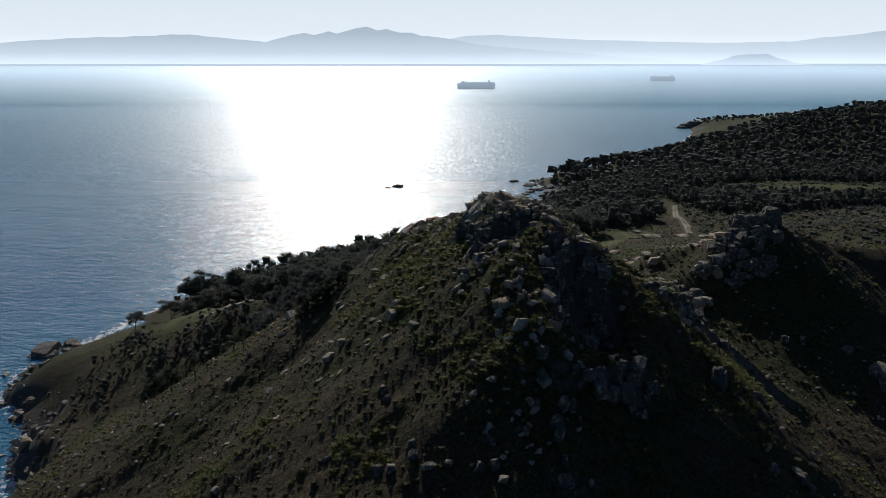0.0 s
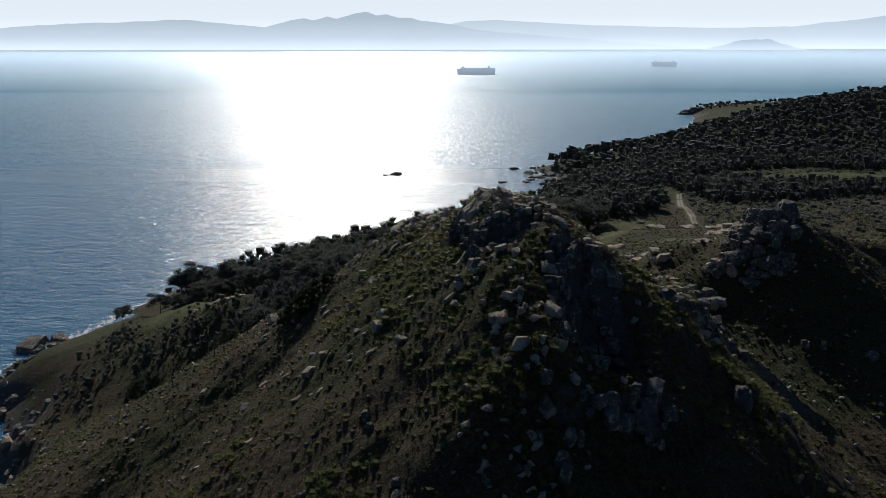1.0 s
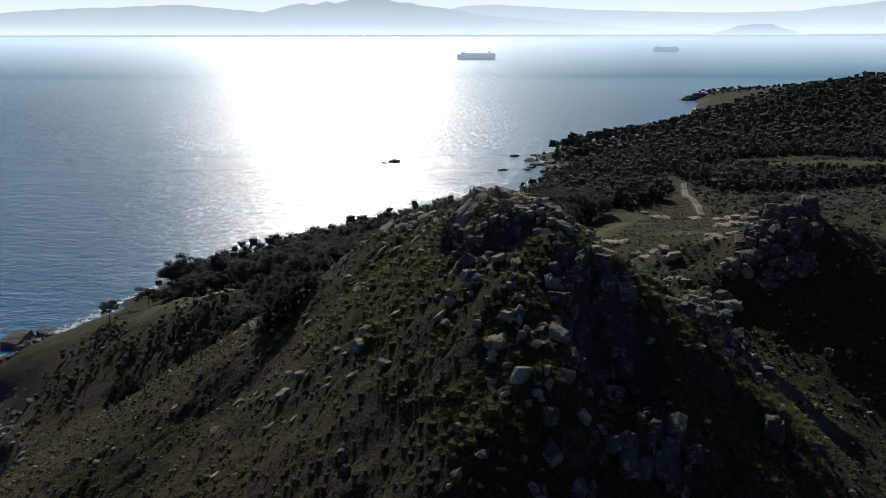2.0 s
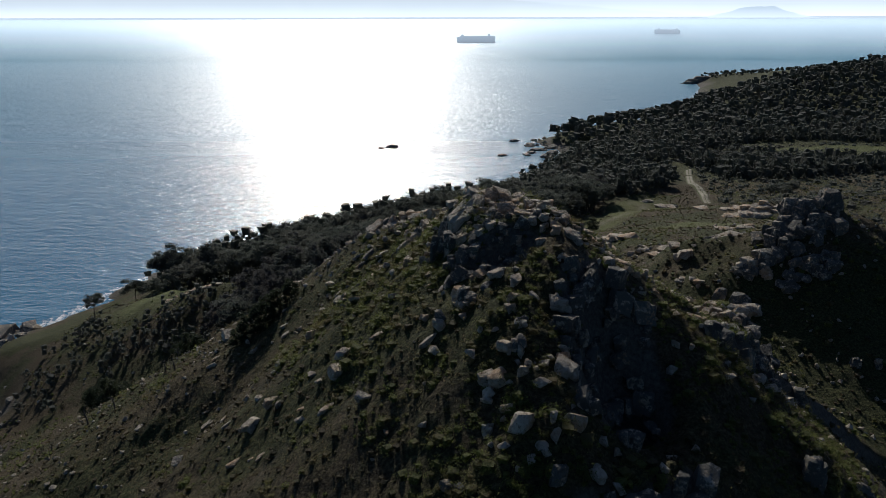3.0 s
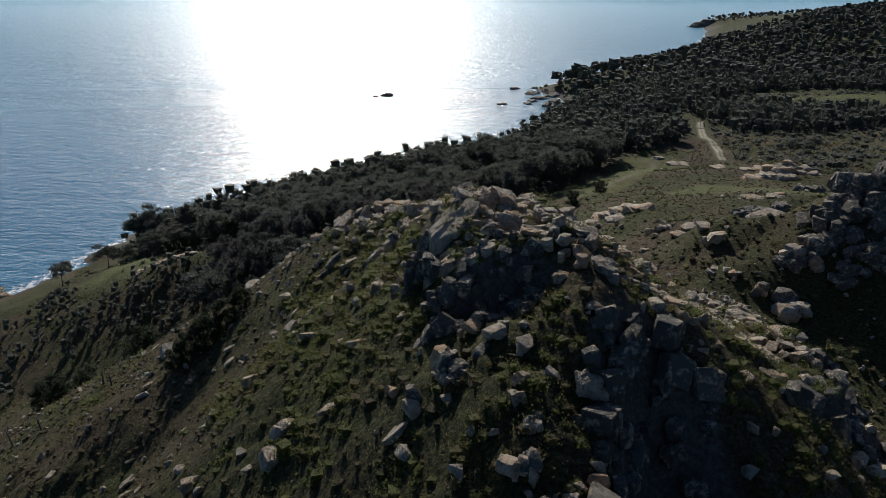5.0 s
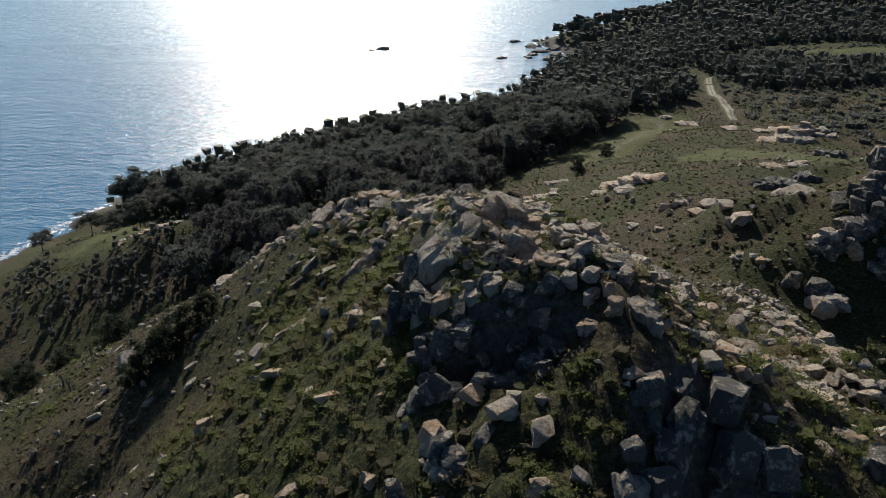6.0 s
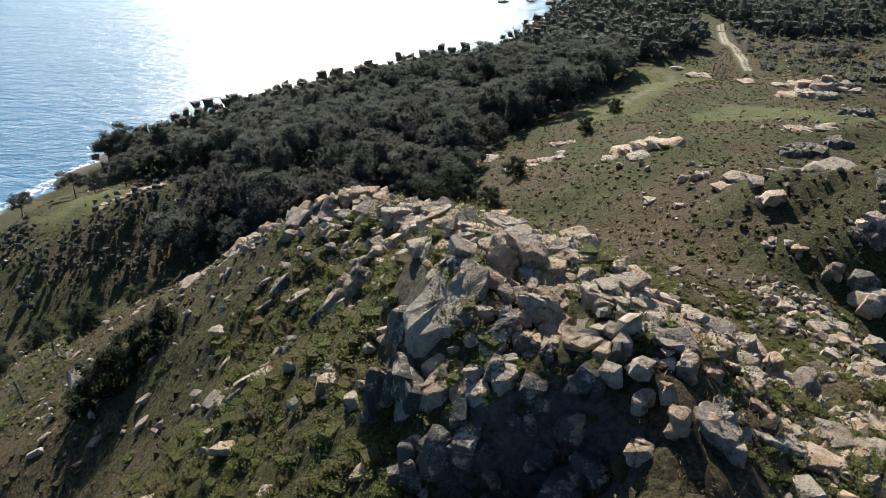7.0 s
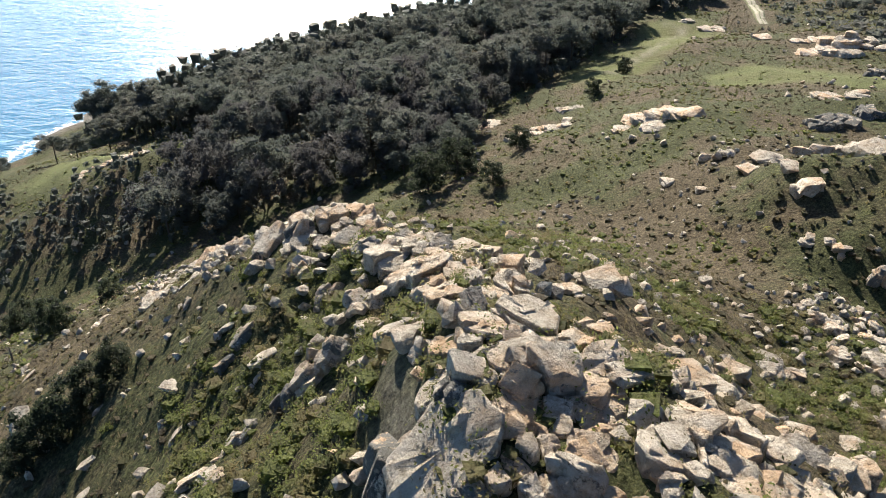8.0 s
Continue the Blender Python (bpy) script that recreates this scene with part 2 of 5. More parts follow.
def ridge(x, y, line, left, right, n=40):
    """A crest line with a slope to either side."""
    best = np.full(x.shape, -1e3)
    pts = along(line, n)
    way = np.gradient(pts[:, :2], axis=0)
    way /= np.hypot(*way.T)[:, None]
    for (px, py, pz, *own), (wx, wy) in zip(pts, way):
        left, right = own or (left, right)
        dx, dy = x - px, y - py
        d = np.sqrt(dx * dx + dy * dy + 1.5)
        side = (dx * wy - dy * wx) / d
        best = np.maximum(best, pz - (d - 0.9) * (left + (right - left) * (0.5 + 0.5 * np.clip(side * 1.6, -1, 1))))
    return best


def soft_max(a, b, k):
    return np.maximum(a, b) + k * np.log1p(np.exp(-np.abs(a - b) / k))


def line_gap(x, y, line, n=160):
    pts = along(line, n)
    best = np.full(x.shape, 1e9)
    for px, py in pts[:, :2]:
        best = np.minimum(best, (x - px) ** 2 + (y - py) ** 2)
    return np.sqrt(best)


COAST_W = [(-150, -260), (-125, 40), (-108, 130), (-100, 168), (-116, 192), (-122, 213), (-144, 238), (-149, 262), (-138, 292), (-126, 325), (-105, 362), (-72, 398), (-30, 424), (10, 440), (38, 488)]
COAST_N = [(38, 488), (60, 540), (84, 574), (99, 596), (88, 625), (74, 655), (100, 690), (135, 712), (200, 780), (270, 900), (330, 1040), (350, 1140), (372, 1172), (430, 1190), (560, 1230), (760, 1300), (1300, 1420)]
COAST = COAST_W + COAST_N[1:]


def coast_gap(x, y):
    """Metres to the shore: above nought on land."""
    pts = along(COAST, 420)
    best, sign = np.full(x.shape, 1e12), np.ones(x.shape)
    way = np.gradient(pts[:, :2], axis=0)
    for (px, py), (wx, wy) in zip(pts[:, :2], way):
        dx, dy = x - px, y - py
        d = dx * dx + dy * dy
        near = d < best
        best = np.where(near, d, best)
        sign = np.where(near, np.sign(dx * wy - dy * wx), sign)
    return np.sqrt(best) * np.where(sign == 0, 1, sign)


def fbm(x, y, size, octaves, seed, sharp=0.5):
    """Value noise in octaves, about -1 to 1."""
    out, amp, total = np.zeros(x.shape), 1.0, 0.0
    for o in range(octaves):
        g = np.random.RandomState(seed + o).uniform(-1, 1, (256, 256))
        u, v = x / size + 37.3 * o + 512, y / size + 11.7 * o + 512
        i, j = np.floor(u).astype(int), np.floor(v).astype(int)
        fu, fv = u - i, v - j
        fu, fv = fu * fu * (3 - 2 * fu), fv * fv * (3 - 2 * fv)
        i, j, i1, j1 = i % 256, j % 256, (i + 1) % 256, (j + 1) % 256
        out += amp * ((g[i, j] * (1 - fu) + g[i1, j] * fu) * (1 - fv) + (g[i, j1] * (1 - fu) + g[i1, j1] * fu) * fv)
        total += amp
        amp, size = amp * sharp, size / 2
    return out / total * 1.6


CREST = [(2, -40, 40, 0.75, 0.9), (1, 20, 60, 0.72, 1.0), (4, 45, 76, 0.66, 1.0), (6.5, 60, 82.8, 0.64, 0.95), (8.5, 70, 88.6, 0.66, 0.95), (8, 80, 91.6, 0.75, 0.95), (8.5, 86, 93.4, 0.8, 0.95), (9, 91, 95.2, 0.84, 0.85), (7.5, 96, 94.2, 0.88, 0.85), (6.8, 101, 92.9, 0.88, 0.78), (4.5, 110, 89.4, 0.82, 0.58), (-1, 119, 85.8, 0.72, 0.6), (-6, 123, 81.5, 0.72, 0.65), (-12, 132, 73.8, 0.66, 0.7), (-26, 152, 60, 0.65, 0.7)]
PEAK = [(6.5, 90.0, 94.4), (5.8, 92.8, 94.6), (5.4, 97, 94.0), (5.0, 102, 92.6)]
SHOULDER = [(10.3, 82.2, 93.0), (10.2, 84.2, 94.0), (11.2, 88.4, 94.8), (10.4, 92.6, 95.4), (10.0, 98, 93.6)]
SPUR = [(9, 68, 87.5, 0.8, 3.2), (12.0, 80, 90.6, 0.8, 3.2), (14.4, 87.4, 92.6, 0.74, 3.2), (18.5, 86.5, 89.2, 0.72, 2.6), (22, 87, 86.4, 0.7, 2.4), (28.4, 90.8, 83.6, 0.36, 2.4), (29.4, 96, 82.6, 0.34, 1.8), (30.4, 102, 81.4, 0.34, 1.5), (32.2, 109, 78.9, 0.34, 1.25), (34, 118, 75.8, 0.34, 1.0), (35.5, 128, 72.4, 0.34, 0.7)]
FACE = [(9, 66, 86.0), (17, 70.5, 84.8), (22.5, 76, 79.0), (26, 80.5, 79.6), (33, 80.5, 75.0), (37, 84, 70)]
CRAG = [(45, 152, 72.5), (54, 148, 76.5), (60, 146.2, 80.6), (65, 146, 80), (70, 149.5, 75.8), (84, 150, 74.5), (100, 150, 74), (130, 160, 70), (220, 170, 66)]
FLANK = [(-20, 112, 71), (-47, 112, 51.0), (-56, 132, 39.5), (-65, 158, 32), (-88, 183, 13)]
KNOLL = [(-98, 262, 19), (-78, 250, 27), (-60, 238, 33), (-34, 246, 33), (0, 262, 36)]
FAR_RIDGE = [(120, 690, 7), (190, 715, 14), (280, 745, 25), (440, 795, 46), (700, 850, 72), (1200, 900, 84)]


def land(x, y, rough=True):
    shape = np.shape(x)
    x, y = np.atleast_1d(np.asarray(x, float)), np.atleast_1d(np.asarray(y, float))
    fall = np.interp(y, [-200, 60, 110, 140, 190, 250, 300, 380, 480, 700, 1000, 1400], [30, 52, 63, 70, 63.5, 46, 36.5, 35.5, 29, 16, 8, 6])
    lean = np.interp(y, [100, 150, 200, 245, 330, 480], [0.5, 0.42, 0.36, 0.21, 0.21, 0.14])
    base = fall + np.minimum(x - 42, 0) * lean + np.clip(x - 42, 0, 140) * np.interp(y, [60, 120, 200, 260, 400], [-0.16, -0.05, 0.0, 0.1, 0.0])
    h = soft_max(base, ridge(x, y, CREST, 0, 0, 60), 1.2)
    h = soft_max(h, ridge(x, y, SPUR, 0.34, 3.2, 48) - 0.8 * np.maximum(9 - x, 0), 0.6)
    h = soft_max(h, ridge(x, y, FACE, 1.5, 2.8, 24), 0.6)
    h = soft_max(h, ridge(x, y, CRAG, 0.8, 0.62), 1.2)
    h = soft_max(h, np.maximum(ridge(x, y, PEAK, 1.6, 0.75, 12), ridge(x, y, SHOULDER, 1.3, 0.85, 12)), 0.4)
    h = soft_max(h, ridge(x, y, FLANK, 0.55, 0.6, 24), 2.0)
    h = soft_max(h, ridge(x, y, KNOLL, 0.45, 0.42), 2.0)
    h = soft_max(h, ridge(x, y, FAR_RIDGE, 0.16, 0.14), 4.0)
    h = soft_max(h, 54 - 0.7 * np.hypot(x - 97, y - 254), 1.5)
    d = coast_gap(x, y)
    far = np.clip((y - 560) / 120, 0, 1)
    steep = np.interp(y, [180, 250, 300, 370, 560], [1.15, 0.62, 0.56, 0.34, 0.4])
    shore = np.where(d > 0, np.minimum(d * steep, 2.2 + d * (steep - 0.06 - 0.08 * far)), np.maximum(d * 0.35, -12))
    h = -soft_max(-h, -shore, 1.2)
    h = h - 3.8 * np.exp(-((x - 6.9) / 2.4) ** 2 - ((y - 87.2) / 1.4) ** 2)
    h = h - 8.0 * np.exp(-((x - 15.5) / 3.0) ** 2 - ((y - 78.5) / 4.2) ** 2)
    if rough:
        crown = np.exp(-(np.maximum(0, h - 96 + 26) - 26) ** 2 / 300.0) * (y < 160) * (y > 30)
        h = h + fbm(x, y, 38, 3, 11) * 1.6 * np.clip(d / 30, 0, 1)
        h = h + fbm(x, y, 7, 4, 31) * (0.55 + 0.25 * crown) + fbm(x, y, 1.3, 3, 51) * 0.10 + np.abs(fbm(x, y, 1.5, 2, 57)) * 0.42 * np.clip(0.35 + 0.9 * fbm(x, y, 6, 2, 59), 0, 1)
        h = h + np.clip(1 - np.abs(d) / 22, 0, 1) * fbm(x, y, 11, 4, 71) * 2.6
    return h.reshape(shape) if shape else float(h[0])


# ---- mesh helpers ----
def mesh_of(name, verts, faces, material, smooth=False):
    """A mesh from arrays; faces: one array of corner numbers, all with the same count of corners."""
    me = bpy.data.meshes.new(name)
    verts, faces = np.asarray(verts, np.float32), np.asarray(faces, np.int32)
    n, k = faces.shape
    me.vertices.add(len(verts))
    me.vertices.foreach_set("co", verts.ravel())
    me.loops.add(n * k)
    me.loops.foreach_set("vertex_index", faces.ravel())
    me.polygons.add(n)
    me.polygons.foreach_set("loop_start", np.arange(n, dtype=np.int32) * k)
    me.polygons.foreach_set("loop_total", np.full(n, k, np.int32))
    me.polygons.foreach_set("use_smooth", np.full(n, smooth))
    me.materials.append(material)
    me.update(calc_edges=True)
    me.validate()
    return me


def from_bmesh(name, bm, material, smooth=False):
    me = bpy.data.meshes.new(name)
    for f in bm.faces:
        f.smooth = smooth
    bm.to_mesh(me)
    bm.free()
    me.materials.append(material)
    return me


def part(name, bm, material, parent, label="", smooth=False):
    me = bm if isinstance(bm, bpy.types.Mesh) else from_bmesh(name, bm, material, smooth)
    ob = new(name, me)
    ob.parent = parent
    return tagged(ob, label)


def box(bm, x0, x1, y0, y1, z0, z1, bevel=0.0):
    m = Matrix.LocRotScale(((x0 + x1) / 2, (y0 + y1) / 2, (z0 + z1) / 2), None, (x1 - x0, y1 - y0, z1 - z0))
    vs = bmesh.ops.create_cube(bm, size=1, matrix=m)["verts"]
    if bevel:
        bmesh.ops.bevel(bm, geom=list({e for v in vs for e in v.link_edges}), offset=bevel, segments=2, affect="EDGES")
    return bm


def tube(bm, pts, radii, sides=7):
    """A tapered stem along points."""
    rings = []
    pts = [Vector(p) for p in pts]
    for i, (p, r) in enumerate(zip(pts, radii)):
        d = (pts[min(i + 1, len(pts) - 1)] - pts[max(i - 1, 0)]).normalized()
        a = d.orthogonal().normalized()
        b = d.cross(a)
        rings.append([bm.verts.new(p + (a * math.cos(q) + b * math.sin(q)) * r) for q in (2 * math.pi * k / sides for k in range(sides))])
    for r0, r1 in zip(rings, rings[1:]):
        for k in range(sides):
            bm.faces.new((r0[k], r0[(k + 1) % sides], r1[(k + 1) % sides], r1[k]))
    bm.faces.new(rings[-1])
    bm.faces.new(rings[0][::-1])


def leaves(centres, size, rng, out, loose=0.7, narrow=0.55):
    """Small four-cornered leaves or tufts at the given places, each facing about the given way out of its bush."""
    n = len(centres)
    size = (np.broadcast_to(size, n) * rng.uniform(0.6, 1.4, n))[:, None]
    q = np.asarray(out) + rng.normal(size=(n, 3)) * loose
    q /= np.linalg.norm(q, axis=1)[:, None] + 1e-9
    d = np.cross(q, rng.normal(size=(n, 3)))
    d /= np.linalg.norm(d, axis=1)[:, None] + 1e-9
    s = np.cross(q, d) * narrow
    c = np.asarray(centres)
    v = np.stack([c - d * size * 0.5, c - s * size * 0.5, c + d * size * 0.5, c + s * size * 0.5], 1)
    return v.reshape(-1, 3)


def blades(centres, size, rng, narrow):
    """Upright grass blades."""
    n = len(centres)
    size = (np.broadcast_to(size, n) * rng.uniform(0.6, 1.4, n))[:, None]
    d = rng.normal(size=(n, 3)) * 0.45 + (0, 0, 1)
    d /= np.linalg.norm(d, axis=1)[:, None]
    s = np.cross(d, rng.normal(size=(n, 3)))
    s *= narrow / (np.linalg.norm(s, axis=1)[:, None] + 1e-9)
    c = np.asarray(centres)
    v = np.stack([c - d * size * 0.4, c - s * size * 0.5, c + d * size * 0.6, c + s * size * 0.5], 1)
    return v.reshape(-1, 3)


def quads(n):
    return np.arange(n * 4).reshape(-1, 4)


def ball_of_quads():
    """A round cube of 24 faces: the twiggy heart of a clump."""
    bm = bmesh.new()
    bmesh.ops.create_cube(bm, size=2)
    bmesh.ops.subdivide_edges(bm, edges=bm.edges[:], cuts=1, use_grid_fill=True)
    v = np.array([q.co.normalized() for q in bm.verts])
    bm.verts.index_update()
    f = np.array([[q.index for q in p.verts] for p in bm.faces])
    bm.free()
    return v, f


BALL = ball_of_quads()
KNOB = (np.array([(x, y, z) for x in (-0.62, 0.62) for y in (-0.62, 0.62) for z in (-0.62, 0.62)]), np.array([(0, 1, 3, 2), (4, 6, 7, 5), (0, 4, 5, 1), (2, 3, 7, 6), (0, 2, 6, 4), (1, 5, 7, 3)]))


def clumps(centres, radii, rng, rough=0.28, shape=BALL):
    """Uneven lumps of foliage at the given places; radii: three for each."""
    n, (bv, bf) = len(centres), shape
    a = rng.uniform(0, 6.28, n)
    v = bv[None] * (1 + rough * rng.normal(size=(n, len(bv), 1)))
    v = np.stack([v[..., 0] * np.cos(a)[:, None] - v[..., 1] * np.sin(a)[:, None], v[..., 0] * np.sin(a)[:, None] + v[..., 1] * np.cos(a)[:, None], v[..., 2]], 2)
    v = v * np.asarray(radii)[:, None] + np.asarray(centres)[:, None]
    f = bf[None] + (np.arange(n) * len(bv))[:, None, None]
    return v.reshape(-1, 3), f.reshape(-1, 4)


def leafy_mesh(name, hearts, leaf_verts, material, smooth=False):
    """Lumps with leaves round them, in one mesh."""
    v, f = hearts
    return mesh_of(name, np.concatenate([v, leaf_verts]), np.concatenate([f, quads(len(leaf_verts) // 4) + len(v)]), material, smooth)


def inside(x, y, ring):
    x, y = np.asarray(x, float), np.asarray(y, float)
    hit = np.zeros(x.shape, bool)
    for (x0, y0), (x1, y1) in zip(ring, ring[1:] + ring[:1]):
        if y0 != y1:
            hit ^= ((y0 > y) != (y1 > y)) & (x < (x1 - x0) * (y - y0) / (y1 - y0) + x0)
    return hit


def lattice(x0, x1, y0, y1, gap, rng):
    """Places on a shaken grid."""
    gx, gy = np.meshgrid(np.arange(x0, x1, gap), np.arange(y0, y1, gap))
    return gx.ravel() + rng.uniform(-0.5, 0.5, gx.size) * gap, gy.ravel() + rng.uniform(-0.5, 0.5, gx.size) * gap


# ---- the plan: woods, meadows, tracks ----
WOOD = [(-60, 214), (-38, 206), (-19, 212), (0, 207), (10, 214), (12, 236), (25, 250), (35, 257), (46, 278), (60, 310), (80, 327), (95, 342), (102, 360), (110, 390), (113, 422), (190, 500), (420, 470), (900, 500), (1200, 700), (1200, 1000), (600, 1000), (300, 870), (150, 730), (104, 694), (88, 650), (98, 610), (84, 580), (40, 510), (4, 447), (-32, 432), (-78, 402), (-112, 362), (-116, 320), (-100, 302), (-89, 300), (-76, 288), (-50, 279), (-44, 250)]
WOOD_EAST = [(122, 352), (117, 425), (165, 434), (200, 412), (228, 385), (260, 372), (250, 345), (190, 352), (150, 343)]
RAVINE = [(-90, 200), (-77, 207), (-60, 208), (-44, 206), (-46, 250), (-58, 238), (-70, 238), (-82, 243), (-100, 246), (-114, 226), (-106, 205)]
FIELD = [(176, 456), (205, 474), (262, 466), (258, 446), (228, 438), (196, 444)]
LAWN = [(30, 243), (35, 262), (46, 274), (57, 292), (66, 314), (82, 317), (86, 300), (71, 282), (59, 262), (46, 246), (38, 236)]
MEADOW = [(54, 216), (60, 236), (70, 241), (84, 229), (96, 215), (80, 207)]
KNOLL_GRASS = [(-100, 250), (-92, 262), (-83, 274), (-66, 282), (-52, 288), (-48, 272), (-54, 256), (-66, 250), (-76, 236), (-90, 240)]
TRACK = [(98, 303), (99.5, 312), (102.5, 323), (104.5, 334), (105, 347), (109, 362), (114, 380)]
LANE = [(42, 250), (53, 265), (62, 280), (71, 296), (76, 306), (72, 313)]


def soft_ring(x, y, ring, edge):
    return np.clip(0.5 + np.where(inside(x, y, ring), 1, -1) * line_gap(x, y, ring + ring[:1], 80) / edge, 0, 1)


# ---- ground ----
def spread(lo, hi, near_lo, near_hi, fine, growth):
    """Grid lines, close together in one stretch and wider and wider beyond it."""
    a = list(np.arange(near_lo, near_hi, fine))
    s, p = fine, a[-1]
    while p < hi:
        s = min(s * growth, 20)
        p += s
        a.append(p)
    s, p = fine, a[0]
    while p > lo:
        s = min(s * growth, 20)
        p -= s
        a.insert(0, p)
    return np.array(a)


def build_ground():
    xs = spread(-420, 1500, -30, 34, 0.42, 1.045)
    ys = spread(-320, 1500, 60, 122, 0.42, 1.027)
    gx, gy = np.meshgrid(xs, ys)
    x, y = gx.ravel(), gy.ravel()
    z = land(x, y)
    nx, ny = len(xs), len(ys)
    i = (np.arange(ny - 1)[:, None] * nx + np.arange(nx - 1)).ravel()
    me = mesh_of("ground", np.stack([x, y, z], 1), np.stack([i, i + 1, i + nx + 1, i + nx], 1), GROUND, True)
    d = coast_gap(x, y)
    gully = np.clip(1 - np.hypot((x - 52) / 26, (y - 124) / 24), 0, 1) + 0.7 * np.clip(1 - np.hypot((x - 2) / 16, (y - 90) / 30), 0, 1)
    marks = {
        "green": np.clip(0.9 * np.clip((y - 330) / 80, 0, 1) + gully + 0.5 * fbm(x, y, 14, 3, 91) + (0.22 + 0.5 * fbm(x, y, 5, 3, 92)) * np.clip((y - 135) / 25, 0, 1) * np.clip((340 - y) / 30, 0, 1) + 0.25 * np.clip((-x - 40) / 15, 0, 1) * (y > 240), -0.6, 1),
        "lush": np.clip(np.maximum.reduce([soft_ring(x, y, r, 5) for r in (LAWN, MEADOW, KNOLL_GRASS, FIELD)]) * (0.75 + 0.5 * fbm(x, y, 5, 4, 95)), 0, 0.9),
        "soil": np.clip(1.3 - line_gap(x, y, TRACK) / 2.0 + 0.5 * fbm(x, y, 2, 2, 97), 0, 1) * 0.15 + np.clip(1.2 - line_gap(x, y, LANE) / 1.4 + 0.5 * fbm(x, y, 2, 2, 98), 0, 1) * 0.5,
        "stone": np.clip((9 + 3 * (y > 1050) + 6 * fbm(x, y, 9, 3, 93) - d) / 5, 0, 1),
    }
    lie = land(x, y, False).reshape(ny, nx)
    pitch = np.hypot(np.gradient(lie, xs, axis=1), np.gradient(lie, ys, axis=0)).ravel()
    marks["stone"] = np.maximum(marks["stone"], np.clip((pitch - 0.95 + 0.25 * fbm(x, y, 5, 3, 99)) * 3, 0, 1))
    for key, value in marks.items():
        a = me.attributes.new(key, "FLOAT", "POINT")
        a.data.foreach_set("value", value.astype(np.float32))
    tagged(new("ground", me), "brown and green heath hillside falling to a rocky shore", "hillside", kind="structure")


def build_sea():
    xs = np.r_[-5200, -3000, -1600, -900, -500, np.arange(-300, 460, 6.0), np.arange(460, 1000, 60), 1800, 3200, 5200]
    ys = np.r_[-3000, -900, -300, np.arange(40, 760, 6.0), np.arange(760, 1300, 20), 1500, 1900, 2600, 3600, 4960]
    gx, gy = np.meshgrid(xs, ys)
    nx, ny = len(xs), len(ys)
    i = (np.arange(ny - 1)[:, None] * nx + np.arange(nx - 1)).ravel()
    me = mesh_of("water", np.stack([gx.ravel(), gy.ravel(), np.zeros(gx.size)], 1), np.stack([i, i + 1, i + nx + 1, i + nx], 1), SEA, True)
    d = -coast_gap(gx.ravel(), gy.ravel())
    bay = np.clip(1 - np.hypot((gx.ravel() + 112) / 26, (gy.ravel() - 190) / 36), 0, 1)
    a = me.attributes.new("surf", "FLOAT", "POINT")
    a.data.foreach_set("value", np.clip(np.maximum(1 - np.abs(d) / 11, bay), 0, 1).astype(np.float32))
    tagged(new("water", me), "blue rippled sea glittering under a low sun", "sea", kind="structure")


def build_range(label, line, y, top, foot, power, seed, jag):
    """A far mountain range: a long back with folds, behind the bay."""
    rng = np.random.RandomState(seed)
    p = along(line, 420)
    n = len(p)
    ragged = np.zeros(n)
    for w, a in ((40, 1.0), (17, 0.6), (7, 0.35), (3, 0.2)):
        k = rng.uniform(-1, 1, n // w + 3)
        ragged += a * np.interp(np.arange(n) / w, np.arange(len(k)), k)
    crest = np.maximum(p[:, 1] + ragged * jag, 1)
    rows = []
    for f, depth in ((0.0, -60), (0.35, -40), (0.7, -18), (1.0, 0), (0.6, 40), (0.0, 80)):
        rows.append(np.stack([p[:, 0], y + depth + 6 * np.sin(p[:, 0] / 90 + seed) * f, crest * f - 2 * (f == 0)], 1))
    v = np.concatenate(rows)
    i = (np.arange(len(rows) - 1)[:, None] * n + np.arange(n - 1)).ravel()
    me = mesh_of("far_range", v, np.stack([i, i + 1, i + n + 1, i + n], 1), haze_material("range_haze_glow", top, foot, float(crest.max()), power), True)
    tagged(new("backdrop", me), label, "mountains", kind="structure")


def build_road(name, label, line, width):
    """A worn track with grass along its edges and down its middle, lying on the ground."""
    p = along(line, 90)[:, :2]
    for _ in range(6):
        p[1:-1] = (p[:-2] + 2 * p[1:-1] + p[2:]) / 4
    way = np.gradient(p, axis=0)
    way /= np.hypot(*way.T)[:, None]
    across = np.array([-1, -0.8, -0.5, -0.22, 0, 0.22, 0.5, 0.8, 1])
    edge = np.array([1, 0.55, 0.1, 0.15, 0.5, 0.15, 0.1, 0.55, 1])
    q = p[:, None] + across[None, :, None] * width / 2 * np.stack([-way[:, 1], way[:, 0]], 1)[:, None]
    z = land(q[..., 0].ravel(), q[..., 1].ravel()).reshape(q.shape[:2]) + 0.3 - 0.5 * (np.abs(across) > 0.9)
    z[:6] -= np.linspace(0.7, 0.0, 6)[:, None]
    k = len(across)
    i = (np.arange(len(p) - 1)[:, None] * k + np.arange(k - 1)).ravel()
    me = mesh_of(name, np.concatenate([q, z[..., None]], 2).reshape(-1, 3), np.stack([i, i + k, i + k + 1, i + 1], 1), ROAD, True)
    a = me.attributes.new("verge", "FLOAT", "POINT")
    a.data.foreach_set("value", np.tile(edge, len(p)).astype(np.float32))
    tagged(new(name, me), label, "track", kind="structure")


build_ground()
build_sea()
build_road("road", "pale dirt track with grassy verges through the heath", TRACK, 3.4)
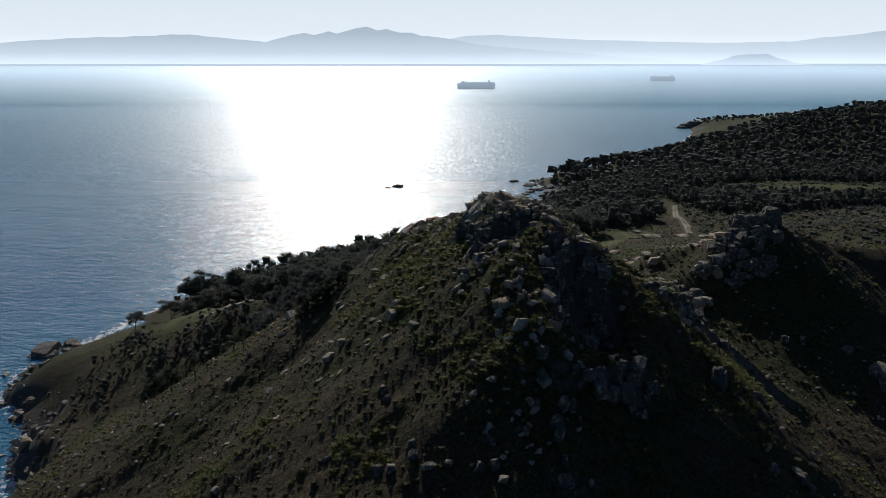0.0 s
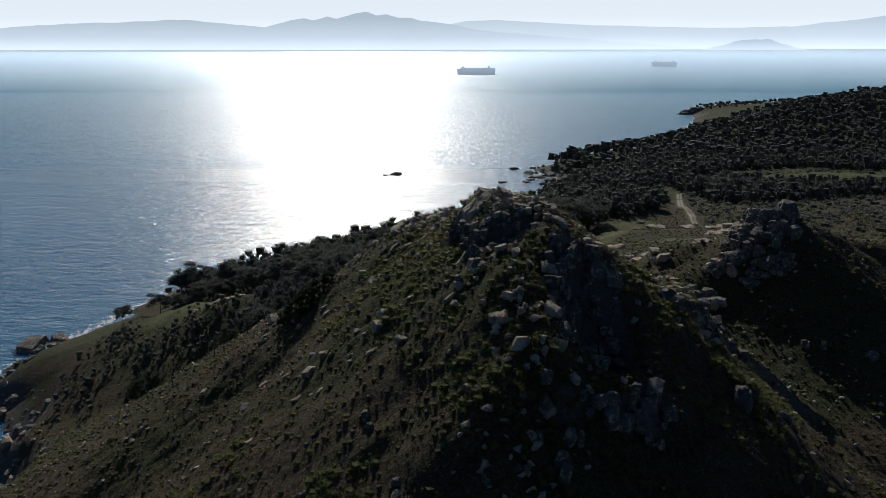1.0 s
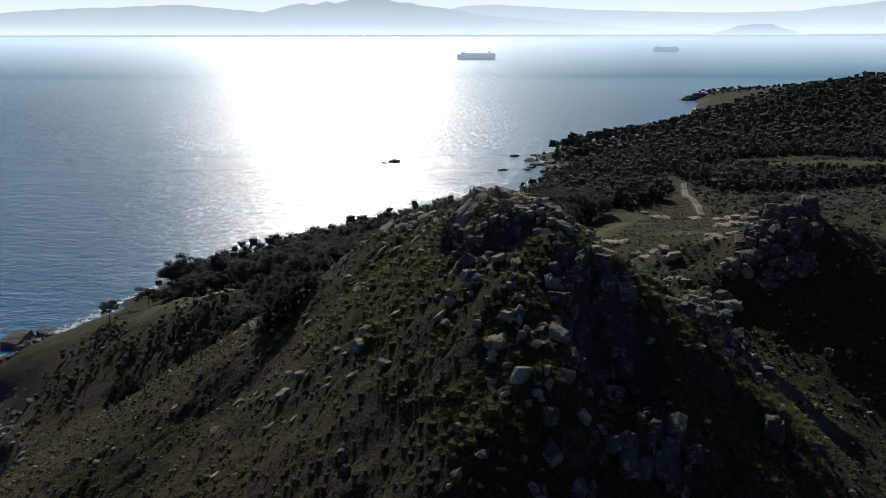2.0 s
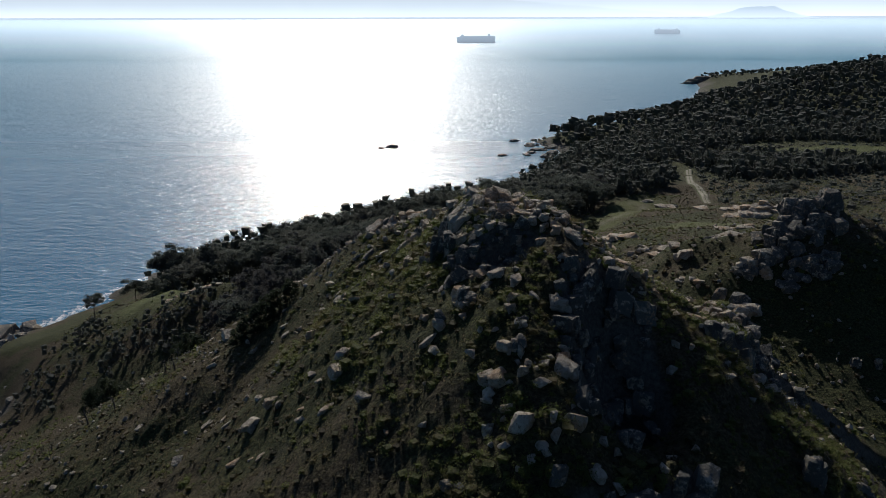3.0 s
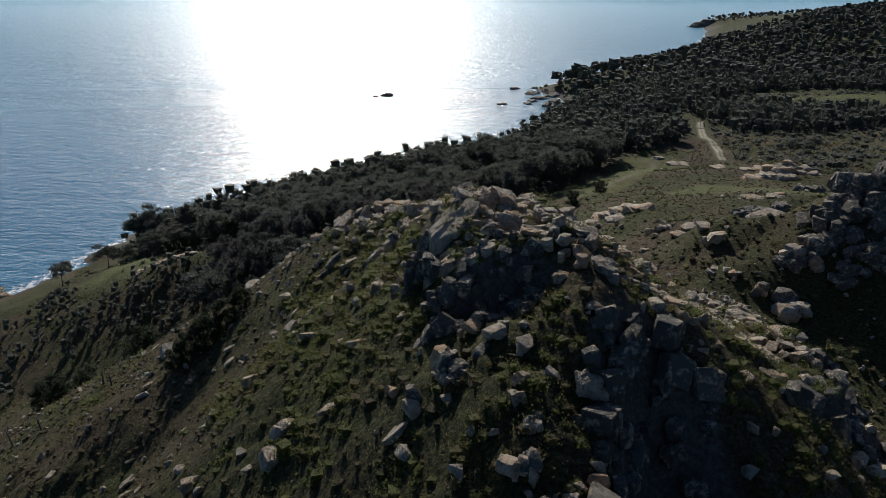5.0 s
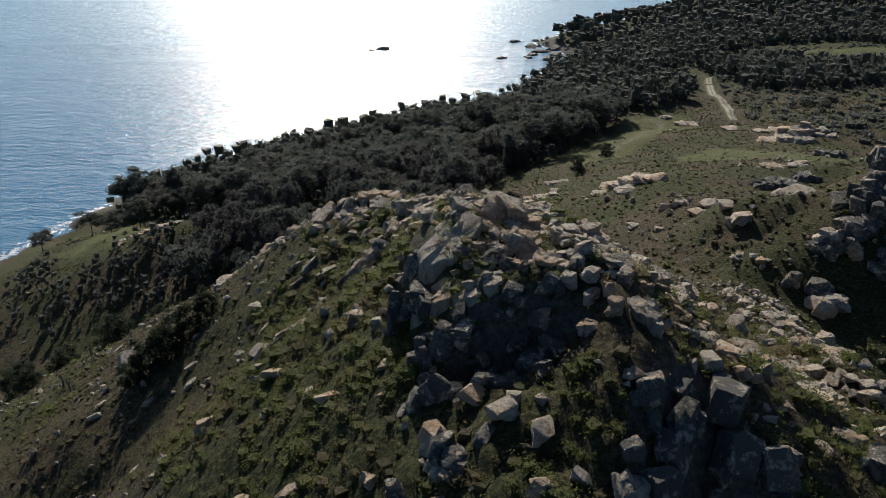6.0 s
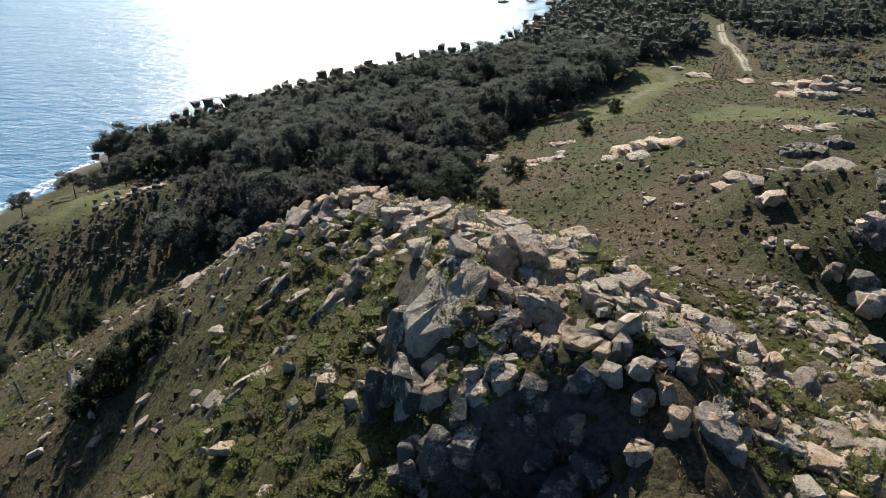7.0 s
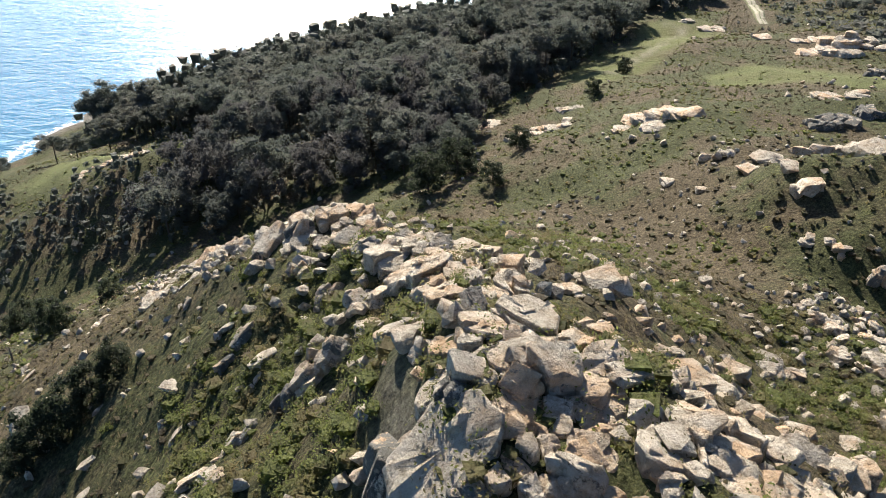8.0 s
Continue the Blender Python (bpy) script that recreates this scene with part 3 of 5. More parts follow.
# a glowing sheet behind the far shore stands in for the bright haze bank
me = mesh_of("haze_sheet", [(-6500, 4950, -5), (6500, 4950, -5), (6500, 4950, 385), (-6500, 4950, 385)], [(0, 1, 2, 3)], haze_material("sheet_haze_glow", (0.86, 0.87, 0.83), (0.91, 0.91, 0.87), 385.0, 1.75))
tagged(new("backdrop", me), "glowing sheet in place of pale bright haze over the far horizon", "sky", kind="structure")
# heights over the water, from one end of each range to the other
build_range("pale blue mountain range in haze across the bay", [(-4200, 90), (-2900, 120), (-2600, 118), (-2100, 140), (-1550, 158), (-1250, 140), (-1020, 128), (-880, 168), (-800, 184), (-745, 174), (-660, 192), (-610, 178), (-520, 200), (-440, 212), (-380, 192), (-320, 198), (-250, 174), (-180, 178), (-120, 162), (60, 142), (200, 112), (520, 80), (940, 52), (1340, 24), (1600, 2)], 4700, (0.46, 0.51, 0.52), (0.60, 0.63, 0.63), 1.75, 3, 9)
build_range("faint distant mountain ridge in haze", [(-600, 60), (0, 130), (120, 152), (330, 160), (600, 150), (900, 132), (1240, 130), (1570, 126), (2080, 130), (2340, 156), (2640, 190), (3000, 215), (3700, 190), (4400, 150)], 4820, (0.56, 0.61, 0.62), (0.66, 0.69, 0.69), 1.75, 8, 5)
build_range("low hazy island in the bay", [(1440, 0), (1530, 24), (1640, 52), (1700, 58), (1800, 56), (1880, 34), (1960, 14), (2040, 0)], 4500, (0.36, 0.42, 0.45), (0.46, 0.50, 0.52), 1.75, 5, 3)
# an upright glowing sheet, added to lighten ships and far water like haze
me = mesh_of("sea_haze_glow", [(-3500, 1520, -3), (3500, 1520, -3), (3500, 1520, 320), (-3500, 1520, 320)], [(0, 1, 2, 3)], veil_material())
tagged(new("backdrop", me), "see-through glowing sheet in place of thin low haze over the far water", "haze", kind="structure")


# ---- rocks ----
def cut_block(rng, axes, flat, cuts, edge, skew):
    """A box cut by planes along the rock's own joints, its arrises worn off."""
    bm = bmesh.new()
    bmesh.ops.create_cube(bm, size=2)
    n = np.concatenate([np.concatenate([axes, -axes]) + rng.normal(size=(6, 3)) * skew, rng.normal(size=(cuts, 3))])
    n /= np.linalg.norm(n, axis=1)[:, None]
    planes = [(q, rng.uniform(0.62, 1.0)) for q in n[:6]] + [(q, rng.uniform(0.75, 1.15)) for q in n[6:]] + [((0, 0, 1), 0.72 * flat), ((rng.uniform(-0.2, 0.2), rng.uniform(-0.2, 0.2), 1), 0.74 * flat)]
    for q, off in planes:
        q = Vector(q).normalized()
        bmesh.ops.bisect_plane(bm, geom=bm.verts[:] + bm.edges[:] + bm.faces[:], plane_co=q * off, plane_no=q, clear_outer=True)
        rim = [e for e in bm.edges if e.is_boundary]
        if rim:
            bmesh.ops.holes_fill(bm, edges=rim)
    bmesh.ops.remove_doubles(bm, verts=bm.verts[:], dist=0.04)
    bmesh.ops.bevel(bm, geom=bm.edges[:], offset=edge, segments=1, affect="EDGES", clamp_overlap=True)
    return bm


def rock_mesh(name, seed, flat=1.0, cuts=5, edge=0.05, worn=0.05, fine=0.22, most=520, chips=3, skew=0.42, material=GRANITE):
    """A granite block with smaller pieces split off along the same joints, its faces uneven."""
    rng = np.random.RandomState(seed)
    axes = np.linalg.qr(rng.normal(size=(3, 3)) * (0.8 * skew) + np.eye(3))[0]
    bm = cut_block(rng, axes, flat, cuts, edge, skew)
    for _ in range(chips):
        b2 = cut_block(rng, axes, flat, cuts - 2, edge, skew)
        tmp = bpy.data.meshes.new("chip")
        b2.to_mesh(tmp)
        b2.free()
        a, k = rng.uniform(0, 6.28), rng.uniform(0.3, 0.7)
        tmp.transform(Matrix.Translation((math.cos(a) * 0.62, math.sin(a) * 0.62, rng.uniform(-0.4, 0.1))) @ pose(0, 0, 0, *rng.uniform(-22, 22, 3)) @ Matrix.Diagonal((k, k, k * rng.uniform(0.8, 1.2), 1)))
        bm.from_mesh(tmp)
        bpy.data.meshes.remove(tmp)
    bmesh.ops.triangulate(bm, faces=bm.faces[:])
    for limit in (fine * 3, fine * 1.7, fine):
        long = [e for e in bm.edges if e.calc_length() > limit]
        if long and len(bm.faces) < most:
            bmesh.ops.subdivide_edges(bm, edges=long, cuts=1)
            bmesh.ops.triangulate(bm, faces=bm.faces[:])
    bm.normal_update()
    off = Vector((seed * 3.1, seed * 1.7, 0))
    for v in bm.verts:
        k = noise.noise(v.co * 1.4 + off) * 1.6 + noise.noise(v.co * 3.7 + off) * 0.9 + noise.noise(v.co * 8.3 + off) * 0.5
        v.co += v.normal * worn * k
    me = from_bmesh(name, bm, material, True)
    me.set_sharp_from_angle(angle=radians(30))
    return me


def stone_mesh(name, seed):
    """A small stone of a few faces."""
    rng = np.random.RandomState(seed)
    bm = bmesh.new()
    for q in rng.normal(size=(11, 3)):
        bm.verts.new(Vector(q).normalized() * rng.uniform(0.7, 1.0))
    hull = bmesh.ops.convex_hull(bm, input=bm.verts[:])
    bmesh.ops.delete(bm, geom=[g for g in hull["geom_interior"] if isinstance(g, bmesh.types.BMVert)], context="VERTS")
    bmesh.ops.triangulate(bm, faces=bm.faces[:])
    return from_bmesh(name, bm, GRANITE)


ROCKS = [rock_mesh("boulder", 100 + k, 0.95, 4 + k % 4, 0.03, 0.03, skew=0.3) for k in range(18)]
ROUND = [rock_mesh("boulder", 150 + k, 1.1, 14, 0.11, 0.06) for k in range(6)]
SLABS = [rock_mesh("slab", 200 + k, 0.55, 2 + k % 4, 0.025, 0.022, skew=0.22) for k in range(16)]
# crags and walls wear the granite with shade put into its colour
CRAGS = [rock_mesh("crag", 250 + k, 1.1, 5, 0.03, 0.045, 0.22, 800, 4, 0.3, LICHEN_SHADE) for k in range(8)]
WALLS = [rock_mesh("buttress", 270 + k, 1.2, 3, 0.03, 0.035, 0.22, 700, 3, 0.16, LICHEN_SHADE) for k in range(8)]
PIECES = [rock_mesh("rock", 350 + k, 0.8, 3 + k % 4, 0.035, 0.025, 0.6, 110, 2, 0.3) for k in range(16)]
STONES = [stone_mesh("stone", 300 + k) for k in range(16)]


def seat(x, y):
    return float(land(np.array([x]), np.array([y]))[0])


def set_rock(me, x, y, size, turn, tip=0.0, lean=0.0, sink=0.3, name="boulder", label="", group="", z=None):
    ob = new(name, me)
    ob.matrix_world = Matrix.Translation((x, y, (seat(x, y) if z is None else z) + size[2] * (0.7 - sink))) @ pose(0, 0, 0, tip, lean, turn) @ Matrix.Diagonal((*size, 1))
    return tagged(ob, label, "rock", group)


def rubble(name, label, places, sizes, seed, tall=(0.5, 0.9)):
    """Loose stones that nobody could count, in one mesh."""
    rng = np.random.RandomState(seed)
    shapes = [(np.array([v.co for v in m.vertices]), np.array([p.vertices for p in m.polygons])) for m in STONES]
    vs, fs, base = [], [], 0
    z = land(places[:, 0], places[:, 1])
    for (x, y), h, s in zip(places, z, sizes):
        v, f = shapes[rng.randint(len(shapes))]
        m = np.array((Euler((rng.uniform(-0.5, 0.5), rng.uniform(-0.5, 0.5), rng.uniform(0, 6.3))).to_matrix()))
        q = v * (s * rng.uniform(0.7, 1.3), s * rng.uniform(0.6, 1.1), s * rng.uniform(*tall))
        vs.append(q @ m.T + (x, y, h + s * 0.28))
        fs.append(f + base)
        base += len(v)
    me = mesh_of(name, np.concatenate(vs), np.concatenate(fs), GRANITE)
    tagged(new(name, me), label, "stones", kind="stuff")


def cells(seeds, reach, gap):
    """Rings of the jointed rock round each seed (x, y, r): the ground nearer to it than to its neighbours."""
    s = np.array(seeds)
    out = []
    for i, (px, py, r) in enumerate(s):
        a = np.linspace(0, 2 * math.pi, 11)[:-1] + i
        ring = [(px + math.cos(q) * r * reach, py + math.sin(q) * r * reach) for q in a]
        d = s[:, :2] - (px, py)
        gaps = np.hypot(*d.T)
        for j in np.argsort(gaps)[1:16]:
            nx, ny = d[j] / gaps[j]
            off = (gaps[j] ** 2 + r * r - s[j, 2] ** 2) / (2 * gaps[j]) - gap
            cut = []
            for (x0, y0), (x1, y1) in zip(ring, ring[1:] + ring[:1]):
                h0, h1 = (x0 - px) * nx + (y0 - py) * ny - off, (x1 - px) * nx + (y1 - py) * ny - off
                if h0 <= 0:
                    cut.append((x0, y0))
                if (h0 < 0) != (h1 < 0):
                    f = h0 / (h0 - h1)
                    cut.append((x0 + (x1 - x0) * f, y0 + (y1 - y0) * f))
            ring = cut
            if len(ring) < 3:
                break
        if len(ring) >= 3:
            out.append((px, py, r, ring))
    return out


def jointed_slab(px, py, r, ring, lie, rng, lift, follow, label, group, material=GRANITE):
    """One slab of jointed granite: its top uneven and tilted, its sides going down into the ground."""
    ring = np.array(ring) - (px, py)
    corners = [ring[0]]
    for q in ring[1:]:
        if np.hypot(*(q - corners[-1])) > 0.18 * r:
            corners.append(q)
    if len(corners) < 3:
        return
    line = []
    for a, b in zip(corners, corners[1:] + corners[:1]):
        line += [a, (a + b) / 2 + rng.normal(size=2) * 0.045 * np.hypot(*(b - a))]
    line = np.array(line)
    mid, ea, we, no, so = lie
    gx, gy = (ea - we) / (2 * max(r, 0.5)), (no - so) / (2 * max(r, 0.5))
    tx, ty = np.clip([gx * follow, gy * follow], -0.7, 0.7) + rng.normal(size=2) * (0.08 + 0.10 / (1 + 2 * r))
    n = len(line)
    edge = 0.035 + 0.03 * r
    size = np.maximum(np.hypot(*line.T), 0.05)
    rim = line * (1 - edge / size)[:, None]
    deep = 0.6 + r * (0.5 + 1.5 * math.hypot(gx - tx, gy - ty)) + lift
    base = line * rng.uniform(0.8, 1.1)
    plane = line @ (tx, ty)
    bumpy = rng.normal(size=n) * 0.025 * (1 + r)
    rows = [np.c_[base, plane - deep], np.c_[line * rng.uniform(0.92, 1.06, (n, 1)), plane * 0.8 - deep * rng.uniform(0.3, 0.5, n)], np.c_[line, plane - edge + bumpy], np.c_[rim, rim @ (tx, ty) + bumpy], np.c_[rim * 0.5, rim @ (tx, ty) * 0.5 + rng.normal(size=n) * 0.03 * r]]
    bm = bmesh.new()
    rows = [[bm.verts.new(q) for q in row] for row in rows]
    top = bm.verts.new((0, 0, rng.normal() * 0.03 * r))
    for a, b in zip(rows, rows[1:]):
        for k in range(n):
            bm.faces.new((a[k], a[(k + 1) % n], b[(k + 1) % n], b[k]))
    for k in range(n):
        bm.faces.new((rows[-1][k], rows[-1][(k + 1) % n], top))
    me = from_bmesh("slab", bm, material, True)
    me.set_sharp_from_angle(angle=radians(24))
    ob = new("slab", me)
    ob.location = (px, py, float(np.mean(lie)) + lift)
    tagged(ob, label, "rock", group)


def gentle(x, y):
    """True where the lie of the land is not too steep for loose things to lie."""
    e = 0.6
    dx = (land(x + e, y, False) - land(x - e, y, False)) / (2 * e)
    dy = (land(x, y + e, False) - land(x, y - e, False)) / (2 * e)
    return np.hypot(dx, dy) < 1.15


def crest_gap(x, y):
    return np.minimum(line_gap(x, y, [p[:2] for p in CREST[3:]]), line_gap(x, y, [p[:2] for p in SPUR]))


# each rock: place in the plan, breadth and height
SUMMIT_SLABS = [(6.1, 113.2, 1.7, 0.9), (1.9, 111.7, 1.5, 1.2), (5.1, 104.1, 1.4, 1.0), (5.4, 107.2, 1.4, 1.1), (4.1, 108.2, 1.6, 1.0), (3.0, 108.8, 1.2, 0.8), (7.6, 100.8, 1.9, 1.2), (9.2, 116.3, 1.3, 0.7), (6.1, 99.6, 1.7, 1.3), (6.8, 99.9, 1.3, 0.7), (7.6, 99.4, 1.2, 0.8), (7.9, 97.5, 1.5, 1.0), (5.2, 99.4, 0.4, 0.8), (6.4, 97.5, 0.8, 0.6), (5.3, 97.3, 1.1, 0.8)]
SUMMIT_BLOCKS = [(0.5, 117, 1.0, 1.0), (-0.8, 118.2, 0.9, 1.1), (-0.5, 120, 1.2, 0.8), (7.7, 109.2, 1.1, 1.5), (12.5, 111.2, 1.8, 1.4), (10.4, 108.9, 1.3, 0.7), (13.5, 118.6, 0.9, 0.9), (15.2, 121, 1.0, 0.8), (5.2, 103.1, 1.2, 0.7), (2.4, 103.4, 0.8, 1.2), (1.4, 106.2, 1.0, 0.8), (3.5, 100.4, 0.9, 1.1), (-1.3, 119.1, 1.0, 1.0), (4.0, 115.4, 0.9, 0.7), (7.0, 113.5, 1.1, 0.7)]
NEAR_BLOCKS = [(5.2, 95.6, 2.1, 1.8), (5.9, 94.1, 0.8, 1.0), (6.4, 94.3, 0.7, 0.7), (6.7, 96.3, 1.2, 1.1), (7.8, 96.1, 1.1, 1.0), (9.6, 96.5, 1.2, 1.0), (7.4, 93.7, 0.7, 0.7), (8.5, 93.1, 1.0, 0.7), (7.5, 92.5, 0.9, 0.6), (9.4, 92.6, 1.1, 1.0), (11.1, 94.4, 0.7, 1.6), (11.8, 94.3, 1.0, 0.9), (10.4, 94.5, 1.3, 0.7), (8.2, 94.4, 0.7, 0.7), (8.1, 92.4, 0.7, 0.7)]
EAST_BLOCKS = [(14.9, 101.5, 1.5, 0.9), (12.9, 99.5, 1.3, 1.0), (19.7, 110.4, 1.3, 1.2), (25.6, 118.4, 1.6, 1.0), (24.5, 115.9, 1.4, 0.9), (11.8, 97.7, 0.9, 0.7), (14.3, 95.9, 1.2, 0.9), (20.3, 104.3, 1.1, 0.8), (18.9, 99.3, 1.5, 1.0), (25.5, 107.9, 1.3, 1.0), (12.4, 93.6, 0.9, 0.7), (14.8, 94.2, 1.2, 0.8), (15.1, 107.0, 0.8, 0.6), (19.3, 114.5, 0.8, 0.5), (27.0, 117.6, 1.0, 0.6)]
WEST_SLABS = [(-4.2, 119.1, 2.7, 2.0), (-5.8, 121, 1.3, 1.1), (-12.5, 131.2, 3.2, 1.5), (-18.1, 132.6, 2.3, 2.1), (-6.0, 111.1, 1.3, 1.0), (-6.4, 110.2, 0.9, 0.8), (-4.1, 103.3, 1.1, 0.8), (-1.7, 104.4, 1.7, 1.9), (0.4, 104.3, 1.5, 1.9), (-6.1, 117.9, 0.9, 1.3), (-3.0, 113.9, 1.3, 1.7), (-0.8, 111.3, 1.2, 1.2), (-9.5, 126, 1.2, 1.0), (-11.0, 119.2, 0.9, 0.8), (-1.0, 104.6, 1.0, 1.0), (-6.4, 101.0, 1.6, 1.1)]
FACE_BLOCKS = [(2.4, 92.2, 1.6, 2.9), (3.4, 95.5, 1.4, 1.0), (6.1, 92.6, 1.9, 1.0), (6.2, 90.3, 1.1, 0.9), (4.6, 91.1, 1.0, 1.1), (3.9, 88.9, 1.5, 1.5), (6.1, 88.1, 0.9, 1.0), (7.1, 91.3, 0.8, 1.1), (7.9, 90.3, 0.8, 1.1), (7.0, 88.9, 0.8, 0.9), (7.9, 88.3, 0.8, 1.1), (9.4, 88.9, 0.8, 1.0), (9.9, 89.8, 0.9, 0.8), (8.2, 86.5, 0.6, 0.7), (5.6, 95.9, 1.6, 1.0)]
SPUR_BLOCKS = [(20.9, 99.0, 1.7, 2.5), (15.6, 92.1, 1.1, 1.0), (17.8, 97.0, 1.5, 1.1), (12.0, 89.5, 0.8, 0.7), (11.5, 87.2, 0.8, 0.6), (13.7, 92.0, 0.9, 1.0), (13.0, 93.9, 0.9, 0.9), (11.9, 93.7, 1.0, 0.8), (11.4, 95.0, 0.9, 0.7), (12.9, 88.3, 0.8, 0.7), (13.3, 87.0, 1.1, 0.8), (20.4, 92.2, 1.8, 0.9), (31.6, 110.5, 1.8, 1.3), (42.7, 125.1, 1.7, 1.8), (10.1, 86.9, 0.7, 0.6)]
GULLY_BOULDERS = [(45.7, 132.5, 4.9, 5.0), (39.3, 141.7, 2.0, 1.4), (40.0, 140.2, 1.7, 1.5), (41.2, 139.2, 1.7, 1.3), (48.3, 138.8, 3.1, 3.4), (43.2, 135.9, 2.0, 1.3), (25.7, 117.9, 1.4, 1.1), (49.3, 137.1, 2.4, 2.7)]
BACK_SLOPE_BOULDERS = [(84.9, 271.2, 4.5, 1.4), (51.5, 155.5, 4.6, 3.6), (51.3, 167.4, 2.6, 2.0), (48.7, 166.8, 2.6, 1.8), (53.6, 167.4, 2.8, 2.0), (42.8, 163.0, 3.4, 2.2), (37.9, 168.5, 1.8, 1.4), (39.0, 167.2, 1.9, 1.5), (40.2, 167.3, 1.5, 1.2), (39.9, 160.1, 2.4, 1.4), (41.3, 148.8, 2.3, 2.1), (32.5, 165.5, 1.7, 1.0), (34.9, 160.0, 1.4, 1.0), (41.0, 152.7, 2.2, 0.9), (19.8, 144.6, 1.4, 1.0), (78.6, 314.3, 4.2, 1.2)]
FAR_OUTCROPS = [(35.7, 194.8, 8.3, 2.8), (39.4, 191.3, 8.1, 3.3), (20.4, 212.5, 6.3, 2.7), (26.2, 212.2, 5.2, 2.5), (29.8, 220.3, 3.8, 2.4), (89.1, 250.1, 8.6, 5.7), (92.5, 246.8, 9.9, 7.1), (98.4, 249.2, 8.7, 5.2), (65.2, 194.5, 4.9, 1.4), (66.9, 192.9, 4.9, 2.2), (83.9, 302.0, 7.0, 1.6), (12.4, 226.5, 5.8, 2.3), (91.3, 258.5, 5.9, 3.6)]
EAST_CRAG = [(59.0, 145.9, 7.8, 9.5), (52.3, 143.6, 5.0, 5.0), (56.5, 145.7, 4.8, 4.3), (60.6, 142.6, 4.3, 6.9), (55.7, 137.1, 3.8, 2.9), (48.2, 138.8, 3.2, 3.6), (52.8, 135.5, 3.7, 2.7), (59.1, 180.7, 5.6, 3.8), (65.3, 184.7, 5.1, 3.0), (52.4, 139.9, 4.1, 4.1), (57.2, 135.8, 4.1, 4.1), (55.7, 141.3, 5.0, 5.8), (87.6, 222.1, 5.9, 3.8)]
RIB_BLOCKS = [(6.2, 73.8, 1.6, 1.6), (6.7, 75.4, 1.2, 1.4), (7.4, 77.1, 1.0, 1.0), (7.3, 78.2, 0.9, 1.0), (7.2, 79.5, 1.0, 1.0), (7.9, 77.0, 0.9, 0.9), (3.5, 83.2, 2.5, 2.0), (4.3, 82.0, 1.0, 1.1), (5.2, 82.5, 1.3, 1.1), (8.0, 74.9, 1.1, 1.7), (8.1, 72.9, 1.1, 1.3), (1.7, 83.4, 1.1, 0.8), (1.9, 81.5, 1.2, 1.2)]
WEST_BOULDERS = [(-5.2, 86.7, 1.6, 1.3), (-5.8, 84.5, 1.3, 1.4), (-13.5, 87.6, 1.5, 1.2), (-12.0, 88.6, 1.2, 1.1), (-9.6, 96.1, 1.5, 1.1), (-2.3, 91.7, 1.0, 0.5), (-5.3, 96.3, 1.3, 0.7), (-7.9, 102.7, 1.2, 1.0), (0.9, 93.9, 1.0, 1.0), (-3.1, 78.7, 1.0, 1.0), (-24.2, 118.7, 1.9, 1.3), (-12.9, 97.0, 1.0, 0.9)]
FRONT_RIB = [(9.9, 65.7, 2.6, 3.6), (8.6, 63.1, 2.3, 3.0), (9.6, 60.6, 2.5, 4.9), (6.2, 60.0, 1.4, 2.2), (4.1, 59.7, 1.7, 1.7), (-1.9, 61.9, 3.0, 1.8), (-0.4, 59.2, 2.2, 1.8), (-4.6, 60.8, 2.5, 2.2), (3.5, 57.2, 1.7, 2.4), (-4.6, 70.4, 2.6, 2.0), (-10.3, 66.5, 1.3, 1.0), (2.9, 67.5, 1.9, 1.4), (8.1, 64.9, 2.3, 1.4), (11.1, 63.2, 2.0, 4.1), (10.4, 57.9, 2.4, 4.4), (-10.5, 72.5, 1.8, 1.2)]
LOWER_EAST = [(67.2, 113.3, 5.7, 4.4), (37.4, 72.1, 3.0, 1.5), (33.3, 70.0, 2.2, 1.5), (57.1, 121.3, 3.5, 2.7), (34.9, 80.4, 1.9, 1.4), (65.6, 119.5, 2.9, 1.7), (43.8, 135.0, 4.9, 3.6), (23.7, 78.3, 3.1, 5.6), (26.0, 75.7, 3.1, 5.6), (30.8, 79.0, 3.3, 3.9), (21.9, 81.6, 2.5, 3.8), (18.2, 81.7, 3.1, 4.4), (14.9, 73.4, 2.3, 4.6), (28.8, 71.3, 3.0, 3.6)]
KNOLL_SLABS = [(-69.0, 264.1, 7.1, 2.2), (-71.0, 255.8, 6.9, 2.1), (-65.5, 267.1, 5.6, 1.6), (-67.4, 240.2, 5.0, 1.7), (-75.3, 240.5, 3.7, 1.7), (-69.1, 238.8, 3.9, 1.4), (-62.9, 238.9, 4.9, 1.4), (-77.3, 238.4, 3.4, 1.7)]
WEST_SHARDS = [(-16.4, 128.3, 3.2, 1.5), (-35.4, 149.5, 2.1, 0.8), (-25.7, 135.1, 1.3, 0.6), (-29.9, 150.5, 2.0, 0.7), (-26.0, 146.3, 1.9, 0.6), (-32.5, 133.2, 1.2, 0.6), (-1.5, 104.3, 1.7, 1.2), (-0.0, 105.3, 1.4, 1.0), (-4.3, 104.0, 1.0, 0.7), (-6.7, 104.4, 0.9, 0.5), (-7.6, 103.5, 0.8, 1.0), (-4.7, 101.4, 1.7, 1.2), (-4.6, 102.9, 0.7, 0.5), (-4.4, 107.3, 1.1, 0.7), (1.5, 99.6, 0.7, 0.7), (-5.9, 117.3, 0.8, 1.0), (-23.8, 123.7, 0.9, 0.5), (-8.8, 111.9, 0.7, 0.4), (-17.6, 124.3, 1.1, 0.4)]

rng = np.random.RandomState(5)


